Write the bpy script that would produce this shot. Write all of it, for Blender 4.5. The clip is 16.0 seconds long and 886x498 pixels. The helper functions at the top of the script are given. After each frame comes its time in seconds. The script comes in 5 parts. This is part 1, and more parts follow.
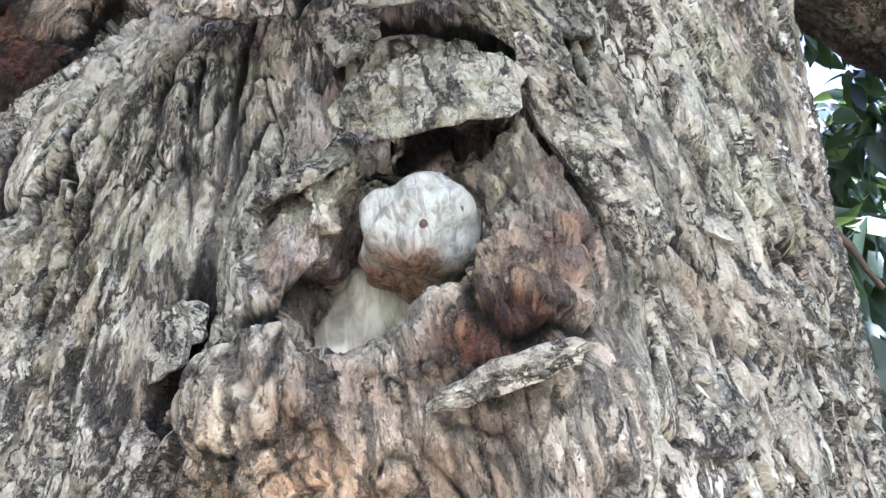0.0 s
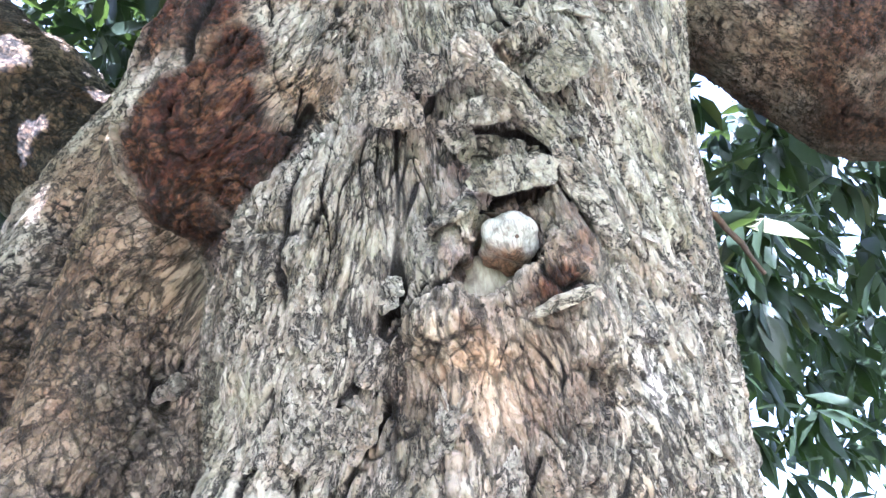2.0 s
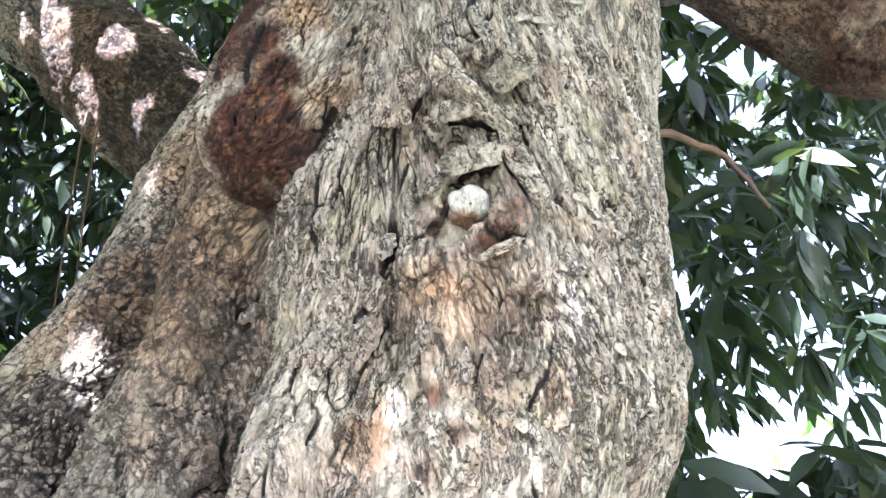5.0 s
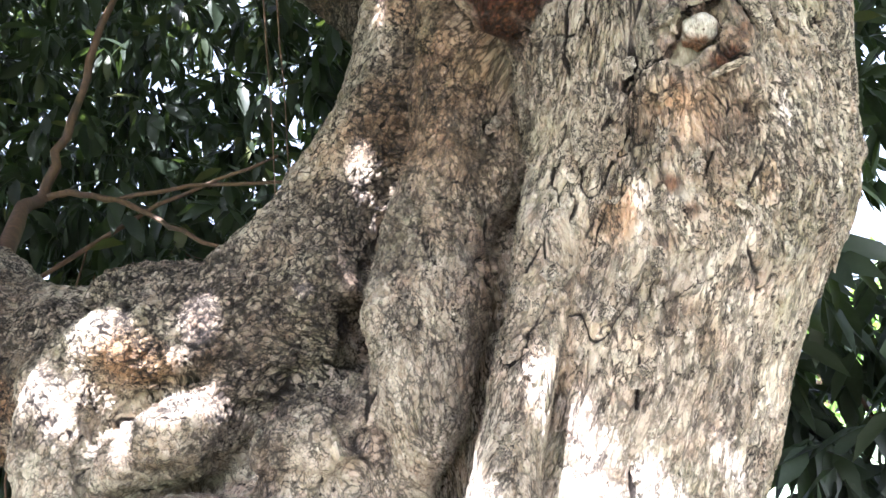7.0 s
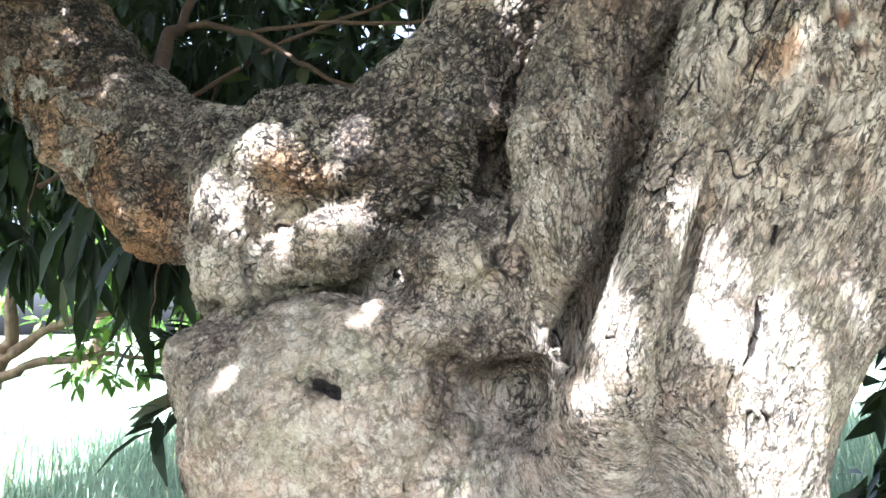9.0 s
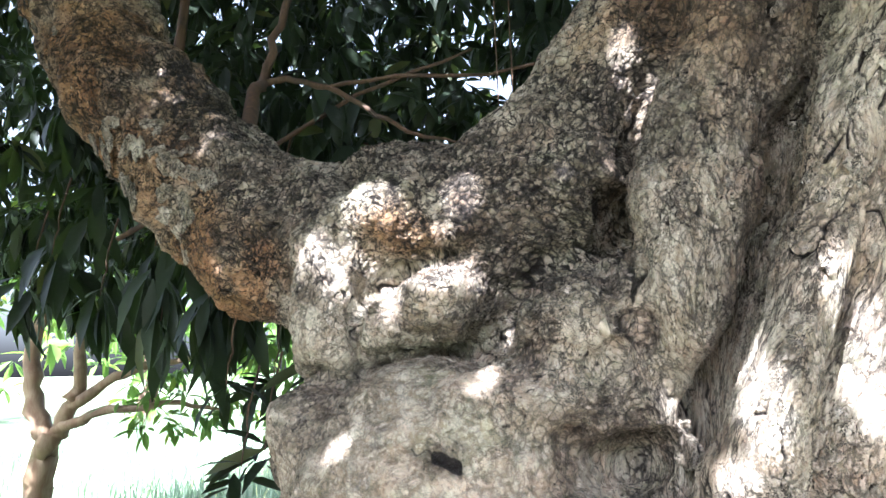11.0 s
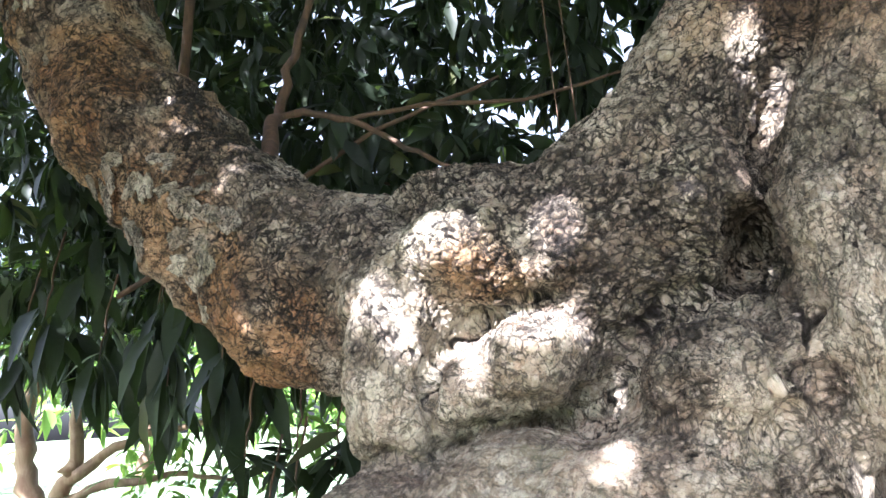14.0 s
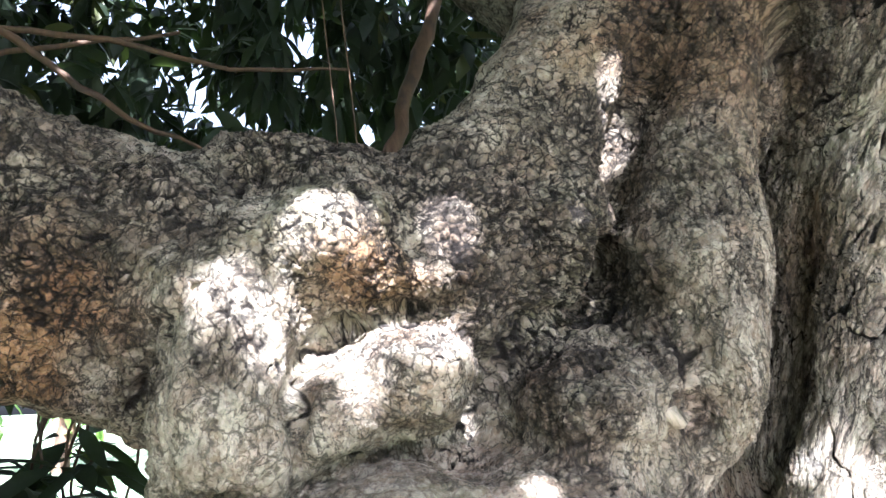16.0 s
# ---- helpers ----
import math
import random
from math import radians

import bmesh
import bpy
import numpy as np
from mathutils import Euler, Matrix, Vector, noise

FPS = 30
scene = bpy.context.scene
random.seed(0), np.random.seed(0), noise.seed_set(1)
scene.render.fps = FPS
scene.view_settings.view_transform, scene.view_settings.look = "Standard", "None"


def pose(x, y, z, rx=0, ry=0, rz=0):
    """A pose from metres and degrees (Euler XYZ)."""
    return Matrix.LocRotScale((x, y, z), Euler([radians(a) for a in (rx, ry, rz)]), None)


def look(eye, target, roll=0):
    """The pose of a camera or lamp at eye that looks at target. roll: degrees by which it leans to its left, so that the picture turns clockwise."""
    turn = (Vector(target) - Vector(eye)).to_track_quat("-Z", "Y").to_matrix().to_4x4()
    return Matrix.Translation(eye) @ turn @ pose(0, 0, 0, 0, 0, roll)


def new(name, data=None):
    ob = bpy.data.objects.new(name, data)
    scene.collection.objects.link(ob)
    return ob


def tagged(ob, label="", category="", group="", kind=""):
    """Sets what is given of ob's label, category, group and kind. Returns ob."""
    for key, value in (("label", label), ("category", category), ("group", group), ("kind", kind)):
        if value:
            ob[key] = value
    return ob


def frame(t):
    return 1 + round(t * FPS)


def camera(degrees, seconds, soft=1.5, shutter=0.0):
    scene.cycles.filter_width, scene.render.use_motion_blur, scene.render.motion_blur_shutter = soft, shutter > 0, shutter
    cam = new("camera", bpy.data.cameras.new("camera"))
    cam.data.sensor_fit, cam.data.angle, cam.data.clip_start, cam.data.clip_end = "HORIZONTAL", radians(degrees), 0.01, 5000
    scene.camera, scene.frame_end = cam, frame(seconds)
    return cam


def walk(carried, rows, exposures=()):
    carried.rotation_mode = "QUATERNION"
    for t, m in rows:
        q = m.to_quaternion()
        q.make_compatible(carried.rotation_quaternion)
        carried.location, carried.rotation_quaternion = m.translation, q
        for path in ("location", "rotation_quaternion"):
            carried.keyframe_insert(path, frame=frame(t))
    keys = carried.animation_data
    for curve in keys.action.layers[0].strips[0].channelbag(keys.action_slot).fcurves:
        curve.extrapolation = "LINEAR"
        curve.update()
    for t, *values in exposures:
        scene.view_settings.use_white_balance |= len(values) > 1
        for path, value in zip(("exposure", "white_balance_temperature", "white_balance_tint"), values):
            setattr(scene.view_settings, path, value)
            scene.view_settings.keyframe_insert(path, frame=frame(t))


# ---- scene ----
cam = camera(63.3, 16.0)
EXPOSURE = 3.1
STOPS = [(0.0, 0.45, 4800, 22), (1.5, 0.88, 4680, 21), (2.5, 0.88, 4900, 23), (3.0, 0.88, 4950, 24), (5.5, 0.75, 5150, 21), (7.0, 0.5, 5450, 20), (8.0, 0.25, 5200, 14), (10.0, 0.05, 5250, 14), (13.5, 0.2, 5350, 17), (14.5, 0.3, 5400, 18), (16.0, 0.15, 5250, 16)]
METRES, EYE, TILT, LEAN, TURN = 3.0, 2.0, 36.0, 6.0, 0.0
ROWS = [
    (0.0, 0.0, 0.0, 0.0, -0.0, 0.0, -0.0),
    (0.5, -0.0114, -0.0415, -0.004, -1.37, 1.56, 0.04),
    (1.0, -0.026, -0.0932, -0.0034, -3.44, 1.88, 0.45),
    (1.5, -0.0406, -0.1194, -0.0023, -6.02, 0.47, 0.27),
    (2.0, -0.0533, -0.1329, -0.0005, -5.4, 0.12, 0.9),
    (2.5, -0.0577, -0.1506, 0.0086, -5.84, -0.66, 0.7),
    (3.0, -0.0559, -0.152, 0.0085, -5.26, -1.78, 0.11),
    (5.5, 0.0023, -0.2676, 0.0215, 6.1, -6.92, 4.95),
    (6.0, -0.003, -0.2853, 0.0311, 9.55, -9.44, 6.38),
    (6.5, -0.0497, -0.3195, 0.041, 9.17, -13.45, 5.84),
    (7.0, -0.0947, -0.3634, 0.0517, 7.92, -20.63, 6.5),
    (7.5, -0.1264, -0.3997, 0.0493, 12.06, -27.5, 7.84),
    (8.0, -0.1312, -0.4188, 0.0541, 12.64, -29.49, 6.92),
    (8.5, -0.1189, -0.418, 0.0484, 14.81, -30.01, 6.31),
    (9.0, -0.1306, -0.4124, 0.0413, 15.75, -30.35, 5.82),
    (9.5, -0.1601, -0.4066, 0.0443, 16.69, -29.04, 6.54),
    (10.0, -0.1852, -0.4034, 0.0426, 19.07, -27.73, 7.65),
    (12.5, -0.1973, -0.4036, 0.0626, 17.42, -25.95, 7.5),
    (13.0, -0.2089, -0.3996, 0.0565, 17.38, -25.56, 7.77),
    (13.5, -0.2348, -0.3724, 0.0374, 18.11, -23.86, 8.97),
    (14.0, -0.291, -0.3233, 0.0045, 17.46, -23.09, 9.41),
    (14.5, -0.3206, -0.3027, -0.0136, 17.91, -23.55, 9.15),
    (15.0, -0.3562, -0.2958, -0.025, 12.56, -25.56, 3.05),
    (15.5, -0.4377, -0.2839, -0.0237, -2.55, -25.27, -6.9),
    (16.0, -0.5006, -0.2638, -0.0338, -12.65, -22.07, -12.66),
]
walk(cam, [(t, pose(0, 0, EYE, TILT, LEAN, TURN) @ pose(METRES * x, METRES * y, METRES * z, 90 + pitch, roll, yaw)) for t, x, y, z, yaw, pitch, roll in ROWS],
     exposures=[(t, EXPOSURE + stops, kelvin, tint) for t, stops, kelvin, tint in STOPS])

# ---- world and sun ----
SUN = Vector((-0.10, -0.75, 0.66)).normalized()      # towards the sun
world = bpy.data.worlds.new("world")
scene.world = world
world.use_nodes = True
sky = world.node_tree.nodes.new("ShaderNodeTexSky")
sky.sky_type, sky.sun_disc = "NISHITA", False
sky.sun_elevation, sky.sun_rotation = math.asin(SUN.z), math.atan2(SUN.x, SUN.y)
sky.air_density, sky.dust_density, sky.ozone_density = 1.0, 6.0, 0.6
background = world.node_tree.nodes["Background"]
background.inputs["Strength"].default_value = 0.08
pale = world.node_tree.nodes.new("ShaderNodeHueSaturation")
pale.inputs["Saturation"].default_value = 0.4
world.node_tree.links.new(sky.outputs[0], pale.inputs["Color"])
world.node_tree.links.new(pale.outputs[0], background.inputs["Color"])
sun = new("sun", bpy.data.lights.new("sun", "SUN"))
sun.data.energy, sun.data.angle, sun.data.color = 5.0, radians(0.45), (1.0, 0.94, 0.84)
sun.matrix_world = look(SUN * 30, (0, 0, 0))

# ---- node helpers ----


class Nodes:
    """A short way to write a node material."""

    def __init__(self, name):
        self.mat = bpy.data.materials.new(name)
        self.mat.use_nodes = True
        self.tree = self.mat.node_tree
        self.bsdf = self.tree.nodes["Principled BSDF"]
        self.out = self.tree.nodes["Material Output"]

    def put(self, socket, value):
        if isinstance(value, bpy.types.NodeSocket):
            self.tree.links.new(value, socket)
        elif isinstance(value, (tuple, list)):
            socket.default_value = (*value, 1.0) if len(value) == 3 and socket.type == "RGBA" else value
        else:
            socket.default_value = value

    def node(self, kind, out=0, settings=(), **inputs):
        n = self.tree.nodes.new("ShaderNode" + kind)
        settings = dict(settings)
        if "operation" in settings:
            n.operation = settings["operation"]
        if "feature" in settings:
            n.feature = settings["feature"]
        if "interpolation_type" in settings:
            n.interpolation_type = settings["interpolation_type"]
        if "attribute_name" in settings:
            n.attribute_name = settings["attribute_name"]
        for key, value in inputs.items():
            self.put(n.inputs[int(key[1:]) if key[0] == "i" and key[1:].isdigit() else key.replace("_", " ")], value)
        return n.outputs[out]

    def attribute(self, name, out=2):
        return self.node("Attribute", out, {"attribute_name": name})

    def noise(self, vector, scale, detail=4.0, rough=0.55, distortion=0.0, out=0):
        return self.node("TexNoise", out, Vector=vector, Scale=scale, Detail=detail, Roughness=rough, Distortion=distortion)

    def voronoi(self, vector, scale, feature="F1", out=0, randomness=1.0):
        return self.node("TexVoronoi", out, {"feature": feature}, Vector=vector, Scale=scale, Randomness=randomness)

    def ramp(self, value, low, high, a=0.0, b=1.0):
        return self.node("MapRange", 0, {"interpolation_type": "SMOOTHSTEP"}, Value=value, From_Min=low, From_Max=high, To_Min=a, To_Max=b)

    def math(self, op, a, b=0.0):
        return self.node("Math", 0, {"operation": op}, i0=a, i1=b)

    def mix(self, factor, a, b, blend="MIX"):
        n = self.tree.nodes.new("ShaderNodeMix")
        n.data_type, n.blend_type = "RGBA", blend
        for socket, value in ((n.inputs[0], factor), (n.inputs[6], a), (n.inputs[7], b)):
            self.put(socket, value)
        return n.outputs[2]

    def bump(self, height, strength, distance, normal=None):
        extra = {"Normal": normal} if normal else {}
        return self.node("Bump", 0, Height=height, Strength=strength, Distance=distance, **extra)

    def finish(self, color, rough=0.85, normal=None, specular=0.3):
        self.put(self.bsdf.inputs["Base Color"], color)
        self.put(self.bsdf.inputs["Roughness"], rough)
        self.bsdf.inputs["Specular IOR Level"].default_value = specular
        if normal:
            self.put(self.bsdf.inputs["Normal"], normal)
        return self.mat


# ---- materials ----


def bark_material():
    n = Nodes("bark")
    g = n.attribute("grain", 1)
    pos = n.node("NewGeometry", 0)
    warp = n.node("VectorMath", 0, {"operation": "MULTIPLY_ADD"}, i0=n.noise(g, 40.0, 6.0, 0.7, out=1), i1=(0.022, 0.022, 0.022), i2=g)
    broad = n.noise(pos, 2.7, 5.0, 0.6)
    mid = n.noise(g, 15.0, 8.0, 0.68, 0.6)
    fine = n.noise(g, 110.0, 5.0, 0.68, 0.3)
    speck = n.noise(pos, 230.0, 3.0, 0.7)
    deep, stain_shade, rust, smooth, flaky = n.attribute("crack_shade"), n.attribute("stain_shade"), n.attribute("rust"), n.attribute("smooth"), n.attribute("flaky")
    tight = n.ramp(flaky, 0.0, 1.0, 0.92, 0.45)
    keep = n.math("SUBTRACT", 1.0, n.math("MULTIPLY", smooth, 0.7))
    # scales of bark in two sizes, parted by dark joints of uneven width
    edge = n.voronoi(warp, 37.0, "DISTANCE_TO_EDGE")
    tone = n.node("SeparateColor", 0, Color=n.voronoi(warp, 37.0, "F1", 1))
    edge_small = n.voronoi(warp, 92.0, "DISTANCE_TO_EDGE")
    tone_small = n.node("SeparateColor", 0, Color=n.voronoi(warp, 92.0, "F1", 1))
    ragged = n.noise(g, 24.0, 5.0, 0.7)
    width = n.math("ADD", n.ramp(ragged, 0.44, 0.64, 0.001, 0.17), n.math("MULTIPLY", stain_shade, 0.045))
    joint = n.math("MULTIPLY", n.ramp(edge, 0.0, width, 1.0, 0.0), n.ramp(n.math("ADD", n.math("MULTIPLY", stain_shade, 0.5), n.noise(pos, 4.5, 5.0, 0.6)), 0.34, 0.54, 0.75, 1.0))
    joint_small = n.math("MULTIPLY", n.ramp(edge_small, 0.0, n.ramp(n.noise(g, 45.0, 4.0, 0.65), 0.46, 0.66, 0.002, 0.16), 1.0, 0.0), 0.8)
    joint, joint_small = n.math("MULTIPLY", joint, tight), n.math("MULTIPLY", joint_small, tight)
    line = n.math("ABSOLUTE", n.math("SUBTRACT", n.noise(warp, 22.0, 5.0, 0.6, 0.5), 0.5))
    fissure = n.math("MULTIPLY", n.ramp(line, 0.0, 0.034, 1.0, 0.0), n.ramp(n.noise(g, 12.0, 3.0), 0.40, 0.52))
    layer = n.math("FRACT", n.math("MULTIPLY", n.noise(warp, 17.0, 6.0, 0.62, 0.5), 9.0))
    shed = n.math("MULTIPLY", n.ramp(layer, 0.0, n.ramp(n.noise(g, 30.0, 3.0, 0.6), 0.42, 0.66, 0.02, 0.32), 1.0, 0.0), n.ramp(n.noise(g, 26.0, 4.0, 0.6), 0.44, 0.54))
    run = n.noise(warp, 50.0, 4.0, 0.6, 0.8)
    thread = n.math("MULTIPLY", n.ramp(n.math("ABSOLUTE", n.math("SUBTRACT", run, 0.5)), 0.0, 0.045, 1.0, 0.0), n.ramp(n.noise(g, 21.0, 4.0, 0.6), 0.41, 0.52))
    fissure = n.math("MAXIMUM", fissure, n.math("MAXIMUM", shed, n.math("MULTIPLY", thread, flaky)))
    color = n.mix(n.ramp(broad, 0.36, 0.64), (0.29, 0.225, 0.155), (0.42, 0.352, 0.268))
    color = n.mix(n.ramp(mid, 0.44, 0.62, 0.0, 0.85), color, (0.61, 0.545, 0.44))
    color = n.mix(n.ramp(n.noise(pos, 5.0, 6.0, 0.72), 0.50, 0.64, 0.0, 0.65), color, (0.33, 0.305, 0.19))
    color = n.mix(n.ramp(n.noise(pos, 7.5, 6.0, 0.7, 0.4), 0.50, 0.62, 0.0, 0.5), color, (0.52, 0.375, 0.275))
    color = n.mix(n.ramp(n.noise(pos, 12.0, 5.0, 0.7, 0.5), 0.60, 0.70, 0.0, 0.6), color, (0.26, 0.24, 0.235))
    color = n.mix(n.math("MULTIPLY", n.ramp(tone, 0.3, 1.0, 0.0, 0.30), keep), color, (0.60, 0.555, 0.475))
    color = n.mix(n.math("MULTIPLY", n.ramp(tone, 0.0, 0.4, 0.10, 0.0), keep), color, (0.17, 0.14, 0.12))
    color = n.mix(n.ramp(tone_small, 0.0, 1.0, 0.0, 0.30), color, (0.56, 0.52, 0.445))
    color = n.mix(n.attribute("ochre"), color, (0.98, 0.70, 0.45), "MULTIPLY")
    color = n.mix(n.math("MULTIPLY", flaky, n.ramp(layer, 0.05, 0.6, 0.20, 0.0)), color, (0.68, 0.64, 0.56))
    calm = n.math("SUBTRACT", 1.0, n.ramp(flaky, 0.0, 1.0, 0.45, 0.65))
    color = n.mix(n.math("MULTIPLY", calm, n.ramp(fine, 0.54, 0.66, 0.0, 0.55)), color, (0.70, 0.66, 0.58))
    color = n.mix(n.math("MULTIPLY", calm, n.ramp(fine, 0.32, 0.46, 0.75, 0.0)), color, (0.13, 0.105, 0.09))
    color = n.mix(n.ramp(speck, 0.60, 0.72, 0.0, 0.25), color, (0.10, 0.08, 0.07))
    color = n.mix(n.math("MULTIPLY", rust, n.ramp(mid, 0.25, 0.6, 0.6, 1.0)), color,
                  n.mix(n.ramp(fine, 0.38, 0.62), (0.040, 0.014, 0.010), n.mix(n.ramp(mid, 0.42, 0.62), (0.13, 0.045, 0.026), (0.24, 0.12, 0.06))))
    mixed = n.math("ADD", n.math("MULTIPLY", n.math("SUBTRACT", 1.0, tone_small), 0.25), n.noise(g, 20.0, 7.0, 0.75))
    # dark bark stains, and shade painted into the colour by the same mask
    color = n.mix(n.math("MULTIPLY", n.math("MINIMUM", stain_shade, 1.0), n.ramp(n.noise(pos, 9.0, 6.0, 0.7), 0.36, 0.60, 0.35, 1.0)), color, (0.50, 0.45, 0.42), "MULTIPLY")
    dark = n.math("MULTIPLY", stain_shade, n.ramp(mixed, 0.58, 0.74, 0.0, 0.60))
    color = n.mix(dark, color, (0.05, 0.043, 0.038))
    lines = n.math("MULTIPLY", n.math("MAXIMUM", fissure, n.math("MAXIMUM", joint_small, joint)), keep)
    color = n.mix(n.math("MULTIPLY", lines, 0.95), color, (0.026, 0.019, 0.015))
    # near-black in bark cracks, and painted as shade along folds and clefts
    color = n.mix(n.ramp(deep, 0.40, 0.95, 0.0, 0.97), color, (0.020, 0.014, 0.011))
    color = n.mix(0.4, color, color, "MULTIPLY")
    dome = n.math("ADD", n.ramp(edge, 0.0, 0.07, 0.0, 0.6), n.math("MULTIPLY", n.ramp(edge_small, 0.0, 0.12), 0.2))
    rise = n.math("ADD", n.math("MULTIPLY", n.math("ADD", mid, n.math("MULTIPLY", layer, n.ramp(flaky, 0.0, 1.0, -0.25, -0.35))), 1.2), n.math("MULTIPLY", n.math("ADD", dome, n.math("MULTIPLY", tone, n.ramp(flaky, 0.0, 1.0, 0.35, 0.8))), keep))
    rise = n.math("SUBTRACT", rise, n.math("MULTIPLY", fissure, 0.8))
    normal = n.bump(rise, 1.0, 0.0065)
    normal = n.bump(n.math("ADD", fine, n.math("MULTIPLY", speck, 0.5)), 0.9, 0.004, normal)
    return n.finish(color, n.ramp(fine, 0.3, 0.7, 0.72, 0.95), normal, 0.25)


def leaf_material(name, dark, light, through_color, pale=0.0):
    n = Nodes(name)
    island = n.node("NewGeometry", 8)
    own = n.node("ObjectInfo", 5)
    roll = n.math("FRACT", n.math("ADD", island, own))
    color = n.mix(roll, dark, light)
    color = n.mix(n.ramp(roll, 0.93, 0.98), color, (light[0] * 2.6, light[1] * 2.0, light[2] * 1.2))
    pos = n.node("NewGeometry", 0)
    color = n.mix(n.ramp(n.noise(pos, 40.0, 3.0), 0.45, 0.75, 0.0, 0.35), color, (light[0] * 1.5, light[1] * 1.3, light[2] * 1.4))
    n.finish(color, 0.42, n.bump(n.noise(pos, 60.0, 3.0), 0.15, 0.004), 0.25)
    glow = n.node("BsdfTranslucent", 0, Color=n.mix(roll, through_color, (through_color[0] * 1.4, through_color[1] * 1.2, through_color[2])))
    both = n.node("MixShader", 0, i0=0.22, i1=n.bsdf.outputs[0], i2=glow)
    n.tree.links.new(both, n.out.inputs[0])
    return n.mat


def wood_material(name, pale, mid_tone, dark, scale=60.0):
    n = Nodes(name)
    pos = n.node("TexCoord", 3)
    stretched = n.node("Mapping", 0, Vector=pos, Scale=(1.0, 1.0, 0.18))
    grain = n.noise(stretched, scale * 2.2, 6.0, 0.65, 0.6)
    blotch = n.noise(pos, scale * 0.45, 4.0, 0.6)
    color = n.mix(n.ramp(grain, 0.35, 0.65), mid_tone, pale)
    color = n.mix(n.ramp(blotch, 0.47, 0.68, 0.0, 0.8), color, dark)
    return n.finish(color, 0.7, n.bump(grain, 0.5, 0.002), 0.3)


def stub_material():
    """Bleached wood with rings of grain, rotten brown towards its lower side."""
    n = Nodes("stub_wood")
    pos = n.node("NewGeometry", 0)
    centre = (KNOT_SPOT[0], KNOT_SPOT[1], KNOT_SPOT[2])
    local = n.node("VectorMath", 0, {"operation": "SUBTRACT"}, i0=pos, i1=centre)
    height = n.node("VectorMath", 1, {"operation": "DOT_PRODUCT"}, i0=local, i1=(0.35, -0.243, 0.92))
    grain = n.noise(n.node("Mapping", 0, Vector=local, Scale=(1.0, 1.0, 0.25)), 190.0, 6.0, 0.7, 0.8)
    blotch = n.noise(local, 55.0, 5.0, 0.65)
    color = n.mix(n.ramp(grain, 0.36, 0.62), (0.19, 0.165, 0.13), (0.40, 0.375, 0.32))
    color = n.mix(n.ramp(blotch, 0.52, 0.70, 0.0, 0.7), color, (0.36, 0.31, 0.25))
    low = n.math("ADD", height, n.math("MULTIPLY", n.math("SUBTRACT", blotch, 0.5), 0.030))
    color = n.mix(n.ramp(low, -0.022, -0.004, 1.0, 0.0), color, n.mix(n.ramp(grain, 0.35, 0.6), (0.035, 0.018, 0.012), (0.20, 0.11, 0.06)))
    return n.finish(color, 0.75, n.bump(n.math("ADD", grain, blotch), 0.9, 0.003), 0.3)


def ground_material():
    """Meadow, and bare brown earth with litter under the tree."""
    n = Nodes("grass_ground")
    pos = n.node("NewGeometry", 0)
    color = n.mix(n.ramp(n.noise(pos, 0.9, 6.0, 0.65), 0.4, 0.65), (0.18, 0.25, 0.15), (0.30, 0.34, 0.23))
    color = n.mix(n.ramp(n.noise(pos, 14.0, 5.0, 0.7), 0.45, 0.7, 0.0, 0.7), color, (0.20, 0.21, 0.12))
    earth = n.mix(n.ramp(n.noise(pos, 9.0, 6.0, 0.7), 0.4, 0.6), (0.16, 0.12, 0.09), (0.30, 0.24, 0.18))
    away = n.node("VectorMath", 1, {"operation": "DISTANCE"}, i0=pos, i1=(-0.6, 0.0, 0.0))
    edge = n.math("ADD", away, n.math("MULTIPLY", n.noise(pos, 1.3, 5.0), 2.0))
    color = n.mix(n.ramp(edge, 4.2, 5.2), earth, color)
    return n.finish(color, 0.95, n.bump(n.noise(pos, 30.0, 5.0), 0.8, 0.05), 0.1)


KNOT_SPOT = (0.012, 0.300, 2.224)
STUB = stub_material()
BARK = bark_material()
# green leaves darkened to near-black: the crown's deep shade is in this colour
LEAF_SHADED = leaf_material("leaf", (0.012, 0.018, 0.011), (0.031, 0.043, 0.027), (0.06, 0.10, 0.02))
LEAF_LIGHT = leaf_material("leaf_light", (0.07, 0.14, 0.03), (0.14, 0.24, 0.05), (0.22, 0.36, 0.06))
GRASS = leaf_material("grass_blade", (0.22, 0.33, 0.22), (0.38, 0.48, 0.36), (0.28, 0.38, 0.22))
HEARTWOOD = wood_material("heartwood", (0.27, 0.235, 0.165), (0.15, 0.12, 0.08), (0.05, 0.032, 0.022))
TWIG = wood_material("twig_bark", (0.13, 0.075, 0.045), (0.085, 0.05, 0.032), (0.05, 0.035, 0.028), 20.0)
GROUND = ground_material()

# ---- noise in numpy ----


TABLE = np.random.default_rng(71).random((16, 32768), dtype=np.float32)


def hashed(i, j, k, seed):
    """A number from 0 to 1 for each whole place."""
    return TABLE[seed & 15][(i & 31) << 10 | (j & 31) << 5 | (k + 5 * (seed >> 4)) & 31]


